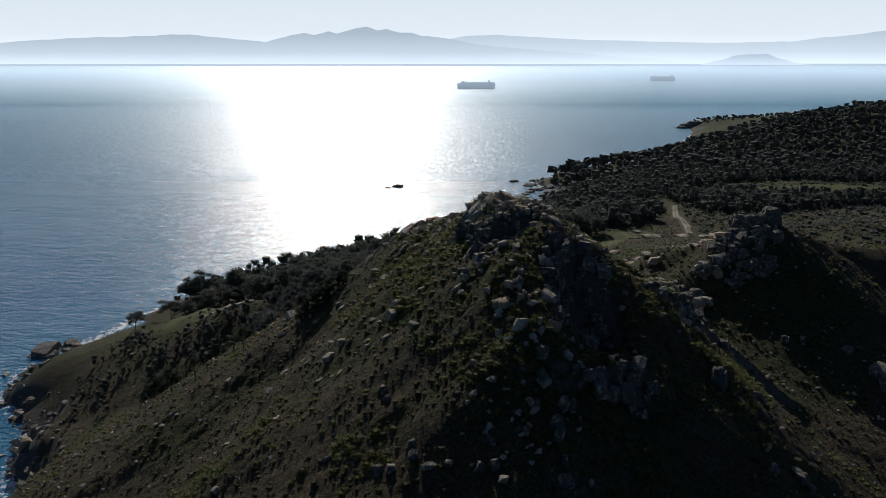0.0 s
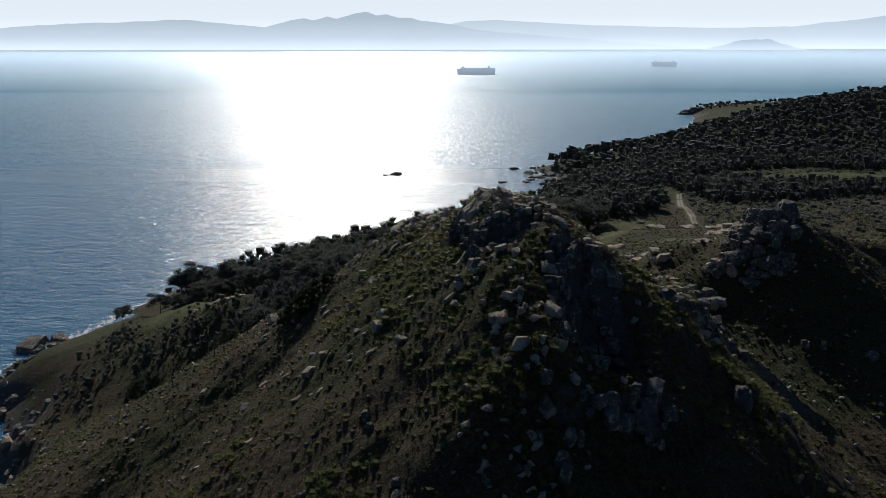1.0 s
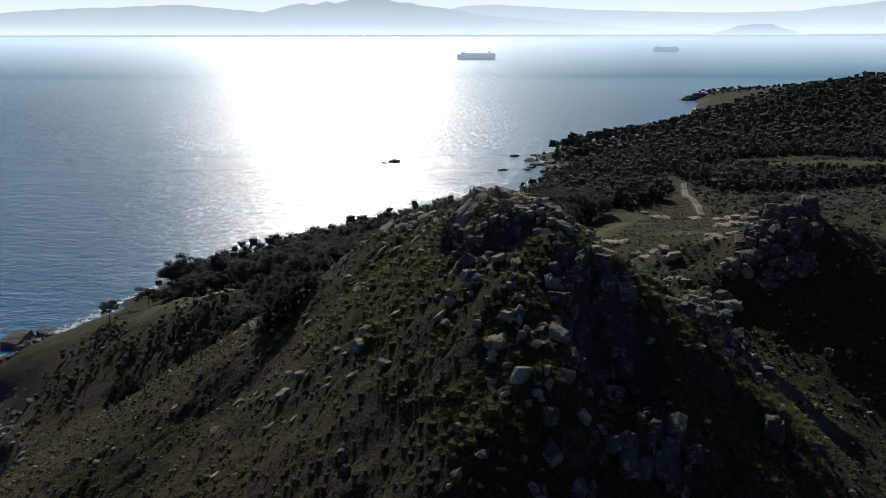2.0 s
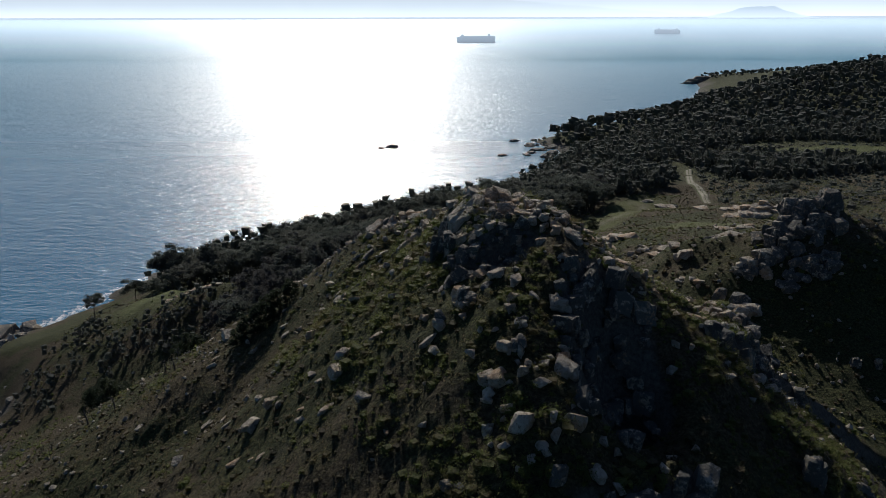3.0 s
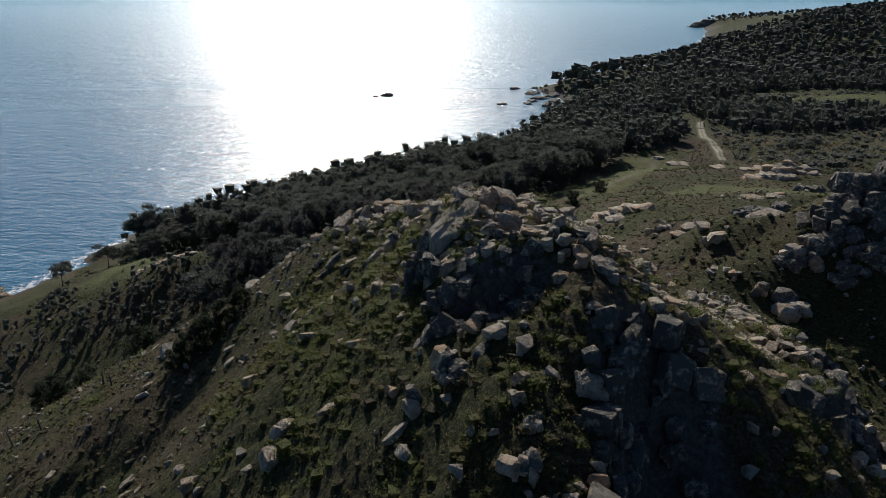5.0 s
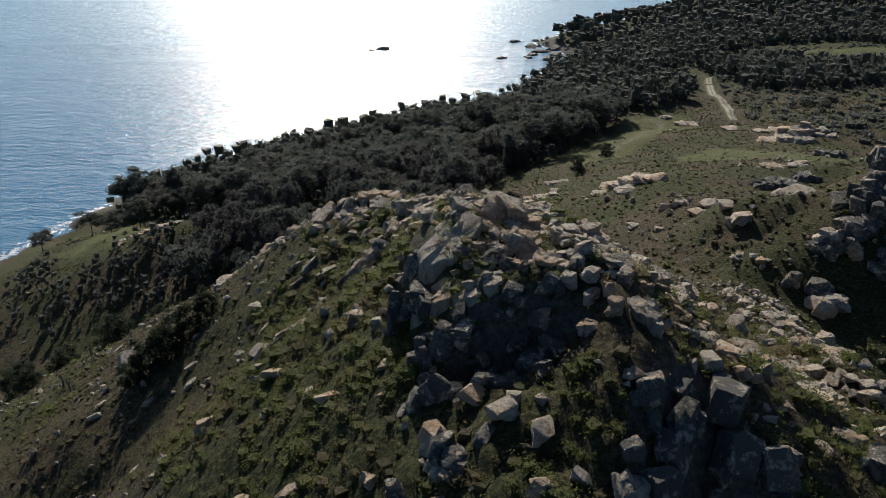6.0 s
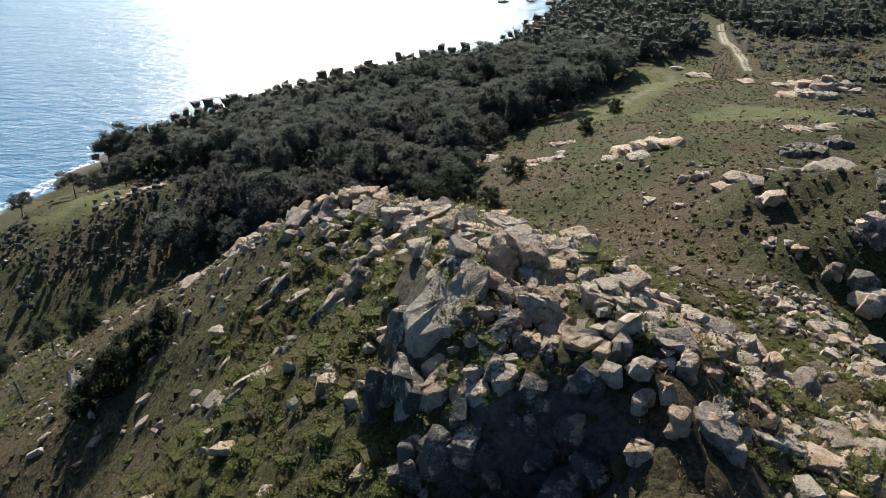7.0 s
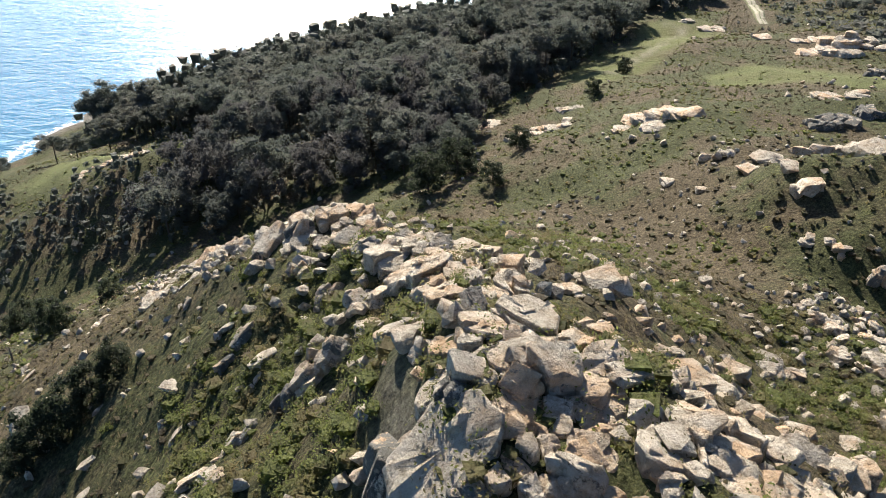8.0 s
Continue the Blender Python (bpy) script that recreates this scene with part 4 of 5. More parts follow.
def broken(places, pieces, part_size):
    """Each outcrop as several pieces side by side."""
    return [(x + rng.uniform(-0.5, 0.5) * w, y + rng.uniform(-0.35, 0.35) * w, w * part_size * rng.uniform(0.6, 1.3), h * part_size * rng.uniform(0.8, 1.5)) for x, y, w, h in places for _ in range(pieces)]


def set_group(places, meshes, name, label, group, tip=12, lean=(-12, 12), deep=(0.75, 1.05), sink=0.3, grow=1.12, tall=1.0, turn=(0, 360)):
    lie = land(np.array([q[0] for q in places]), np.array([q[1] for q in places]))
    for (x, y, w, h), z in zip(places, lie):
        s = w * grow / 1.8
        size = (s, s * (rng.uniform(*deep) if deep else min(max(1.35 * h / w, 0.6), 1.25)), max(h * grow / 1.6 * tall, s * 0.35))
        set_rock(meshes[rng.randint(len(meshes))], x, y, size, rng.uniform(*turn), rng.uniform(*tip) if isinstance(tip, tuple) else rng.uniform(-tip, tip), rng.uniform(*lean), sink, name, label, group, float(z))


set_group(broken(SUMMIT_SLABS, 1, 0.5), ROCKS + SLABS, "block", "broken granite block between the summit slabs", "blocks of the summit", 20, (-20, 20), (0.5, 0.95), sink=0.1, tall=0.8)
set_group(SUMMIT_BLOCKS, ROCKS, "boulder", "angular granite block along the summit ridge", "blocks of the summit", sink=0.3, grow=1.0, tall=0.8)
set_group(EAST_BLOCKS, ROCKS + SLABS, "boulder", "pale granite boulder on the sunny east slope", "boulders of the east slope", sink=0.35, grow=1.05, tall=0.8)
set_group(broken(WEST_SLABS, 3, 0.5), CRAGS + ROCKS, "slab", "tilted granite slab bedded in scrub on the flank", "slabs of the west flank", (-30, -6), (-42, -18), (0.35, 0.6), 0.3, 1.5, 0.6, turn=(25, 75))
set_group(broken(FACE_BLOCKS, 2, 0.55), CRAGS, "block", "shaded granite block in the face of the peak", "blocks of the peak face", 18, (-18, 18), (0.5, 0.9), sink=0.45, grow=1.1, tall=1.0)
x, y = lattice(3.2, 9.2, 85.8, 89.3, 0.8, rng)
set_group([(px, py, w, w * 1.1) for px, py, w in zip(x, y, 0.5 + 0.9 * rng.uniform(size=x.size) ** 2)], CRAGS + WALLS, "block", "shaded granite block in the face of the peak", "blocks of the peak face", 26, (-26, 26), (0.45, 0.8), 0.5)
set_group(broken(SPUR_BLOCKS, 2, 0.7), ROCKS, "boulder", "weathered granite block on the rim of the cliff", "blocks of the cliff rim", 16, (-16, 16), sink=0.3, grow=1.1, tall=0.85)
set_group(broken(GULLY_BOULDERS, 3, 0.55), ROUND + ROCKS[:4], "boulder", "rounded pale boulder in the green gully", "boulders of the gully", sink=0.4, grow=1.0, tall=0.7)
set_group(BACK_SLOPE_BOULDERS, ROUND + ROCKS[:3], "boulder", "rounded granite boulder on the heath slope", "boulders of the heath", sink=0.45, grow=1.0, tall=0.8)
set_group(broken(FAR_OUTCROPS, 7, 0.42), ROUND + ROCKS[:6], "rock_outcrop", "bare whitish granite outcrop in the heath", "outcrops of the heath", 8, (-8, 8), (0.8, 1.2), 0.66, 1.0, 0.65)
set_group(broken(FAR_OUTCROPS, 5, 0.22), PIECES, "rock", "pale stone beside a bare outcrop", "stones of the outcrops", 10, (-10, 10), (0.6, 1.0), 0.4, 1.0, 0.8)
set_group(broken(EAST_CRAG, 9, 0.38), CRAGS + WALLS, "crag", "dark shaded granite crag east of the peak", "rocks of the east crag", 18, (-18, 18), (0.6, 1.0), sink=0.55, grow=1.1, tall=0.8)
x, y = lattice(3, 37, 63, 99, 1.08, rng)
slope_x, slope_y = (land(x + 1, y, False) - land(x - 1, y, False)) / 2, (land(x, y + 1, False) - land(x, y - 1, False)) / 2
keep = (np.hypot(slope_x, slope_y) > np.where(x > 9.5, 0.98, 1.2)) & (rng.uniform(size=x.size) < 0.8)
face = np.stack([x, y, slope_x, slope_y, land(x, y)], 1)[keep]
face = face[np.argsort(np.hypot(face[:, 0] - 15, face[:, 1] - 82))][:480]
for px, py, sx, sy, pz in face:
    w = 0.38 + 0.6 * rng.uniform() ** 1.6
    steep = math.hypot(sx, sy)
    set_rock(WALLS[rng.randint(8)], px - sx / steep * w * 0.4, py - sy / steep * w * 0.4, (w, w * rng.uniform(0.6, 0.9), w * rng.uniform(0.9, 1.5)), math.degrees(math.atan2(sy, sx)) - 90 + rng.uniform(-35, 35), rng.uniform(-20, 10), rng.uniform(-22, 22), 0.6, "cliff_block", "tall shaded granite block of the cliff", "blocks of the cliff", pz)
set_group(broken(RIB_BLOCKS, 2, 0.65), ROCKS + CRAGS, "rib_block", "granite block on the narrow rocky rib", "blocks of the rib", 18, (-18, 18), (0.6, 0.9), sink=0.35, grow=1.1, tall=0.8)
set_group(WEST_BOULDERS, ROCKS + SLABS[:6], "boulder", "granite boulder lying in scrub on the west slope", "boulders of the west slope", 20, (-20, 20), (0.5, 0.9), sink=0.4, grow=1.0, tall=0.8)

set_group(broken(FRONT_RIB, 2, 0.42), CRAGS, "rib_block", "dark grey granite block on the front rib", "blocks of the rib", 16, (-16, 16), (0.5, 0.9), sink=0.45, grow=1.0, tall=0.8)
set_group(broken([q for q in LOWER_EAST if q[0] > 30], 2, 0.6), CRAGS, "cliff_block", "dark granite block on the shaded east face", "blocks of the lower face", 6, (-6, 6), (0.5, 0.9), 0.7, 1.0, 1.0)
set_group(broken(KNOLL_SLABS, 6, 0.4), SLABS, "slab", "flat pale slab of bedrock on the grassy knoll", "slabs of the knoll", 9, (-9, 9), (0.5, 0.9), 0.45, 1.0, 0.8)
set_group(broken(WEST_SHARDS, 3, 0.45), ROCKS + SLABS, "slab", "thin tilted pale slab poking out of dry grass", "slabs of the west flank", (-34, -8), (-28, -4), (0.5, 0.85), 0.3, 1.1, 0.55, turn=(0, 80))

# the jointed pavement of the summit: large slabs where they lie, smaller ones between them
PAVED = [(5.8, 91.4, 2.6), (6.4, 94.5, 2.8), (7.2, 98, 2.7), (6.8, 101.5, 2.2), (5.4, 105.5, 1.7), (4.4, 109.5, 1.9), (1.6, 113.5, 1.3), (-1.5, 118.5, 1.9), (-4.6, 121.5, 1.7)]
CENTRE = along(PAVED, 60)
big = [(x, y - 0.5, 0.56 * w) for x, y, w, h in SUMMIT_SLABS] + [(4.7, 94.3, 1.45)] + [(x, y - 0.8, 0.6 * w) for x, y, w, h in NEAR_BLOCKS[1:]]
x, y = lattice(-8, 18, 86, 125, 0.95, rng)
gap = np.min(np.hypot(x[:, None] - CENTRE[:, 0], y[:, None] - CENTRE[:, 1]) / CENTRE[:, 2], axis=1)
east = np.hypot((x - 12.5) / 4.5, (y - 92.2) / 5.2)
keep = (rng.uniform(size=x.size) < np.maximum(np.clip(1.75 - 1.25 * gap, 0, 0.88), np.clip(1.5 - 1.3 * east, 0, 0.6))) & ((y > 89.4) | (x > 10.4)) & np.all(np.hypot(x[:, None] - [b[0] for b in big], y[:, None] - [b[1] for b in big]) > [b[2] * 0.95 for b in big], axis=1)
small = [(px, py, 0.28 + 0.5 * r * r) for px, py, r in zip(x[keep], y[keep], rng.uniform(size=keep.sum()))]
paving = cells(big + small, 1.2, 0.045)
x, y, e = (np.array([q[k] for q in paving]) for k in range(3))
e = np.maximum(e, 0.5)
lies = land(np.stack([x, x + e, x - e, x, x], 1).ravel(), np.stack([y, y, y, y + e, y - e], 1).ravel()).reshape(-1, 5)
for (px, py, r, ring), lie in zip(paving, lies):
    if (lie[3] - lie[4]) / (2 * max(r, 0.5)) > 0.75:
        continue
    if r > 0.8:
        jointed_slab(px, py, r, ring, lie, rng, rng.uniform(0.45, 0.75), 0.7, "pale cracked granite slab on the sunlit summit", "slabs of the summit")
    else:
        # blocks on the steep shaded side take the darkened granite
        jointed_slab(px, py, r, ring, lie, rng, rng.uniform(0.0, 0.5), 0.5, "rust-stained granite block wedged between the slabs", "small slabs of the summit", LICHEN_SHADE if lie[3] - lie[4] > 1.1 else GRANITE)
x, y = lattice(8, 27, 85, 101, 1.15, rng)
keep = (rng.uniform(size=x.size) < 0.85 * np.clip(1.25 - np.hypot((x - 14) / 13, (y - 93) / 9), 0, 1)) & gentle(x, y) & (y > 99 - 0.75 * x)
heap = [(px, py, w, w * 0.6) for px, py, w in zip(x[keep], y[keep], 0.35 + 1.1 * rng.uniform(size=keep.sum()) ** 1.8)]
set_group(heap, SLABS + PIECES, "block", "sunlit rust-stained granite block on the east shoulder", "blocks of the east shoulder", 14, (-14, 14), (0.5, 0.95), 0.3, 1.0, 0.7)
x, y = lattice(-34, 3, 78, 150, 1.7, rng)
keep = (rng.uniform(size=x.size) < 0.05 + 0.22 * np.clip(fbm(x, y, 12, 2, 115), 0, 1))
shards = [(px, py, w, w * 0.6) for px, py, w in zip(x[keep], y[keep], rng.uniform(0.3, 1.1, keep.sum()))][:170]
set_group(shards, PIECES, "slab", "small tilted pale slab among scrub of the flank", "small slabs of the flank", (-32, -4), (-26, 0), (0.35, 0.65), 0.2, 1.3, 0.4, turn=(10, 70))

# smaller blocks that fill the crest, and loose stones
x, y = lattice(-24, 40, 62, 132, 1.25, rng)
g = crest_gap(x, y)
keep = (rng.uniform(size=x.size) < np.clip(0.62 - g / 8, 0.015, 0.5) * np.where(y < 91, 0.25, 1)) & gentle(x, y)
for px, py, pg in list(zip(x[keep], y[keep], g[keep]))[:300]:
    s = rng.uniform(0.28, 0.75) * (1.05 if pg < 5 else 0.85)
    set_rock(PIECES[rng.randint(16)], px, py, (s, s * rng.uniform(0.6, 1.0), s * rng.uniform(0.5, 1.0)), rng.uniform(0, 360), rng.uniform(-25, 25), rng.uniform(-25, 25), 0.3, "rock", "small angular granite block on the rocky ridge", "small blocks of the ridge")
x, y = lattice(-75, 75, 40, 175, 0.8, rng)
g = crest_gap(x, y)
streak = fbm(x, y, 10, 3, 111)
keep = (rng.uniform(size=x.size) < np.clip(0.75 - g / 11, 0.03 + 0.07 * (streak > 0.2) + 0.2 * ((x > 9) & (x < 40) & (y > 88) & (y < 130)), 0.6) * np.where(y < 90, 0.35, 1)) & gentle(x, y)
x, y, g = x[keep], y[keep], g[keep]
size = rng.uniform(0.2, 0.62, x.size) ** 1.3 * np.where(g < 7, 1.15, 0.95) + 0.06
order = np.argsort(np.hypot(x - 14, y - 98))
first, rest = order[:300], order[300:]
for px, py, s, pz in zip(x[first], y[first], size[first], land(x[first], y[first])):
    set_rock(STONES[rng.randint(16)], px, py, (s * rng.uniform(0.7, 1.3), s * rng.uniform(0.6, 1.1), s * rng.uniform(0.5, 0.9)), rng.uniform(0, 360), rng.uniform(-28, 28), rng.uniform(-28, 28), 0.3, "stone", "loose pale granite stone in short grass", "loose stones of the shoulder", float(pz))
rubble("loose_stones", "loose pale granite stones among scrub", np.stack([x[rest], y[rest]], 1), size[rest], 6)
x, y = lattice(-105, 170, 150, 330, 2.3, rng)
streak = fbm(x, y, 18, 3, 117)
keep = (rng.uniform(size=x.size) < 0.02 + 0.14 * np.clip(streak, 0, 1)) & ~inside(x, y, WOOD) & (line_gap(x, y, TRACK) > 3)
rubble("scattered_stones", "scattered pale stones over the heath", np.stack([x[keep], y[keep]], 1), rng.uniform(0.2, 0.9, keep.sum()), 12)

# shore rocks
x, y = lattice(-175, 420, 120, 760, 5.0, rng)
d = coast_gap(x, y)
keep = (d > -7) & (d < 6) & (rng.uniform(size=x.size) < 0.5) & ((y < 285) | (y > 490))
rubble("shore_rocks", "dark wave-washed rocks along the shore", np.stack([x[keep], y[keep]], 1), rng.uniform(0.9, 3.2, keep.sum()), 13, (0.4, 0.8))
x, y = lattice(-165, -60, 130, 330, 4.2, rng)
d = coast_gap(x, y)
keep = (d > -3) & (d < 12) & (y < 268) & (rng.uniform(size=x.size) < 0.6)
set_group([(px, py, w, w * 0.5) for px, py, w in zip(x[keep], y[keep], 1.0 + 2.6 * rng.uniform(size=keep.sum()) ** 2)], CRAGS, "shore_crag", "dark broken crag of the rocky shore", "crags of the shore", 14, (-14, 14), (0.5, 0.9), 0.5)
for px, py, s, h in ((-150, 278, 7, 3.2), (-143, 284, 5, 2.4), (-118, 200, 4, 2.4), (-110, 186, 3, 1.6), (-37, 634, 4.2, 2.4), (-45, 630, 2.6, 1.0), (46, 600, 3.5, 1.2), (70, 640, 6, 2), (60, 660, 4, 1.6), (75, 622, 6, 1.6), (64, 603, 4, 1.0), (78, 597, 7, 1.8), (88, 633, 8, 2.4), (69, 612, 5, 1.2), (84, 611, 6, 1.6), (340, 1102, 13, 6), (352, 1110, 18, 9), (366, 1122, 15, 8), (384, 1150, 16, 7), (330, 1096, 8, 3)):
    set_rock(CRAGS[rng.randint(8)], px, py, (s, s * 0.6, h), rng.uniform(0, 360), 0, 0, 0.3, "sea_rock", "dark low rock washed by the sea", "rocks in the sea").location.z = h * 0.15


# ---- scrub ----
def scrub(name, label, places, radius, count, leaf, material, seed, squash=0.8, narrow=0.6, grassy=False):
    rng = np.random.RandomState(seed)
    n = len(places)
    z = land(places[:, 0], places[:, 1])
    r = radius * (0.45 + 1.5 * rng.uniform(size=n) ** 2)
    d = rng.normal(size=(n, count, 3))
    d[:, :, 2] = np.abs(d[:, :, 2])
    d /= np.linalg.norm(d, axis=2)[:, :, None]
    c = d * rng.uniform(0.45, 1.0, (n, count, 1)) * r[:, None, None] * (1, 1, squash) + np.stack([places[:, 0], places[:, 1], z - 0.04], 1)[:, None]
    c, size = c.reshape(-1, 3), np.repeat(leaf * (0.6 + r / radius * 0.4), count)
    if grassy:
        v = blades(c, size, rng, narrow)
        me = mesh_of(name, v, quads(len(v) // 4), material)
    else:
        hearts = clumps(np.stack([places[:, 0], places[:, 1], z + r * 0.08], 1), r[:, None] * (0.5, 0.5, 0.42 * squash), rng, 0.2, KNOB)
        me = leafy_mesh(name, hearts, leaves(c, size, rng, d.reshape(-1, 3), 0.8, narrow), material)
    tagged(new(name, me), label, "scrub", kind="stuff")


def sown(x, y, keep):
    return np.stack([x[keep], y[keep]], 1)


x, y = lattice(-48, 50, 48, 150, 0.56, rng)
roll = rng.uniform(size=x.size)
g = fbm(x, y, 11, 4, 131) + 0.5 * fbm(x, y, 2.4, 2, 141) + 0.4 * np.clip(1 - np.hypot(x / 16, (y - 88) / 30), 0, 1) + 0.25 * np.clip((84 - y) / 15, 0, 1) - 0.6 * np.clip((-x - 6) / 12, 0, 1) - 0.3 * np.clip((x - 10) / 8, 0, 1) * (y > 95)
near = (np.hypot((x + 4) / 44, (y - 98) / 50) < 1) & gentle(x, y)
scrub("bramble_scrub", "low dark green bramble scrub on the slopes", sown(x, y, near & (g > 0.28) & (roll < 0.62)), 0.56, 125, 0.10, SCRUB, 7, 0.9, 0.5)
scrub("gorse_scrub", "olive green gorse cushions on the slopes", sown(x, y, near & (g > -0.02) & (g <= 0.28) & (roll < 0.62)), 0.44, 85, 0.095, SCRUB, 17, 0.9, 0.5)
steep = ~gentle(x, y) & (x > 0) & (x < 12.5) & (y > 79) & (y < 91) & (roll < 0.42)
scrub("bramble_scrub", "dark green brambles clinging to the rocky face", sown(x, y, steep), 0.46, 110, 0.10, SCRUB, 27, 0.9, 0.5)
scrub("dry_grass", "dry brown grass tufts on the slopes", sown(x, y, near & (g <= 0.06) & (roll < 0.9)), 0.26, 8, 0.20, GRASS, 8, 0.6, 0.16, True)
scrub("dry_heath", "dry brown heath on the slopes", sown(x, y, near & (g <= 0.1) & (roll > 0.76)), 0.40, 46, 0.09, HEATH, 18, 0.8, 0.5)
x, y = lattice(-110, 80, 30, 175, 1.45, rng)
g = fbm(x, y, 11, 4, 131) + 0.4 * fbm(x, y, 3, 2, 141)
outer = (np.hypot((x + 4) / 44, (y - 98) / 50) >= 0.97) & (land(x, y, False) > 7)
scrub("gorse_scrub", "low green gorse on the lower slopes", sown(x, y, outer & (g > 0.05)), 0.6, 9, 0.30, SCRUB, 19)
scrub("dry_heath", "brown heath on the lower slopes", sown(x, y, outer & (g <= 0.05)), 0.45, 6, 0.28, HEATH, 20)
x, y = lattice(-110, 150, 150, 340, 1.5, rng)
g = fbm(x, y, 16, 4, 151) + 0.5 * fbm(x, y, 4, 2, 161)
open_land = ~inside(x, y, WOOD) & (land(x, y, False) > 6) & ~inside(x, y, FIELD) & ~((inside(x, y, LAWN) | inside(x, y, MEADOW) | inside(x, y, KNOLL_GRASS)) & (rng.uniform(size=x.size) < 0.88)) & (line_gap(x, y, TRACK) > 2.5) & (line_gap(x, y, LANE) > 2) & ((y > 175) | (x > 80))
scrub("gorse_scrub", "low green gorse bushes over the back slope", sown(x, y, open_land & (g > 0.1)), 0.48, 9, 0.26, SCRUB, 9)
scrub("dry_heath", "brown dry heath over the back slope", sown(x, y, open_land & (g <= 0.1)), 0.38, 6, 0.26, HEATH, 10)
x, y = lattice(105, 430, 225, 480, 3.9, rng)
g = fbm(x, y, 22, 3, 191)
wild = ~inside(x, y, WOOD) & ~inside(x, y, FIELD) & (line_gap(x, y, TRACK) > 4) & (g > -0.55)
scrub("tall_scrub", "dark tall scrub between track and field", sown(x, y, wild), 1.8, 20, 0.7, PINE, 24)


# ---- trees ----
def trunk_bmesh(h, rng, spread_at, limbs, girth, reach):
    bm = bmesh.new()
    bend = rng.uniform(-0.1, 0.1, 2) * h
    line = [(bend[0] * f * f, bend[1] * f * f, h * f) for f in (-0.05, 0.25, 0.5, 0.75, 0.95)]
    tube(bm, line, [girth * k for k in (1.25, 0.95, 0.8, 0.55, 0.2)])
    tips = [line[-1]]
    for k in range(limbs):
        f = spread_at + (0.88 - spread_at) * (k + rng.uniform()) / limbs
        a, r = k * 2.4 + rng.uniform(-0.5, 0.5), h * reach * rng.uniform(0.7, 1.2) * (1.15 - 0.5 * f)
        p0 = Vector((bend[0] * f * f, bend[1] * f * f, h * f))
        p2 = p0 + Vector((math.cos(a) * r, math.sin(a) * r, h * rng.uniform(0.02, 0.14)))
        tube(bm, [p0, (p0 + p2) / 2 + Vector((0, 0, -0.03 * h)), p2], [girth * 0.4, girth * 0.28, girth * 0.1], 5)
        tips.append(tuple(p2))
    return bm, tips


def crown_points(tips, rng, per, puff, squash):
    out, way, heart = [], [], []
    for t in tips:
        for _ in range(2):
            c = np.array(t) + rng.normal(size=3) * puff * (0.6, 0.6, 0.35)
            d = rng.normal(size=(per, 3))
            d /= np.linalg.norm(d, axis=1)[:, None]
            size = puff * rng.uniform(0.55, 1.15)
            out.append(c + d * rng.uniform(0.75, 1.15, (per, 1)) * size * (1, 1, squash))
            way.append(d)
            heart.append((*c, size))
    h = np.array(heart)
    return np.concatenate(out), np.concatenate(way), clumps(h[:, :3], h[:, 3:] * (0.46, 0.46, 0.45 * squash), rng, 0.34)


def make_tree(name, label, h, seed, leaf_mat, bark, limbs=8, per=32, puff=0.19, squash=0.55, leaf=0.5, spread_at=0.42, reach=0.46):
    rng = np.random.RandomState(seed)
    ob = tagged(new(name), label, "tree")
    bm, tips = trunk_bmesh(h, rng, spread_at, limbs, 0.02 * h, reach)
    part("trunk", bm, bark, ob)
    c, d, hearts = crown_points(tips, rng, per, puff * h, squash)
    part("crown", leafy_mesh("crown", hearts, leaves(c, leaf, rng, d, 0.5, 0.6), leaf_mat), None, ob)
    return ob


def clear(ob):
    for o in (*ob.children_recursive, ob):
        bpy.data.objects.remove(o)


PINES = [make_tree("pine_tree", "dark green seaside pine with a spreading crown", 8.0, 400 + k, PINE, BARK, 11 + k % 3, 150, 0.17, 0.55, 0.31, 0.55, 0.42) for k in range(6)]
GREYS = [make_tree("woodland_tree", "grey-brown wind-worn tree of the dense wood", 6.5, 420 + k, BARE, BARK, 12, 140, 0.17, 0.85, 0.27, 0.3, 0.34) for k in range(5)]
SHRUBS = [make_tree("pine_shrub", "low bushy dark pine on the open slope", 4.2, 440 + k, DARK_PINE, BARK, 14, 150, 0.19, 0.8, 0.22, 0.04, 0.38) for k in range(3)]


def plant(kinds, x, y, s, group="", tall=1.0):
    ob = copy_thing(kinds[rng.randint(len(kinds))], Matrix.Translation((x, y, seat(x, y) - 0.1)) @ pose(0, 0, 0, 0, 0, rng.uniform(0, 360)))
    ob.scale = (s, s, s * tall)
    return tagged(ob, group=group)


# single trees on the open slope and along the bluff
for px, py, s in ((-15.6, 117, 0.5), (-17, 115.8, 0.62), (-18.4, 114.6, 0.7), (-20, 113.8, 0.62), (-21.4, 113.2, 0.5), (-41, 153, 1.0), (-44, 157, 0.8), (-37, 160, 0.7), (-59, 159, 1.0), (-63, 163, 1.1), (-68, 172, 1.2), (-71, 190, 1.1), (-73, 196, 1.0), (2.5, 193, 1.5), (7.5, 197, 1.4), (12.5, 186, 0.8), (18, 201, 0.9), (35, 227, 0.8), (47, 254, 0.8)):
    plant(SHRUBS, px, py, s, "low pines of the slope")
for px, py, s in ((-106, 256, 0.85), (-100, 274, 1.0), (-96, 278, 0.9), (-91, 288, 1.1), (-86, 296, 1.2), (-82, 299, 1.2), (2, 204, 0.75), (6, 207, 0.8), (-2, 207, 0.7), (9, 211, 0.8), (63, 318, 0.7), (52, 300, 0.8), (124, 300, 0.6), (128, 304, 0.7), (121, 306, 0.6)):
    plant(PINES, px, py, s, "pines of the wood edge")
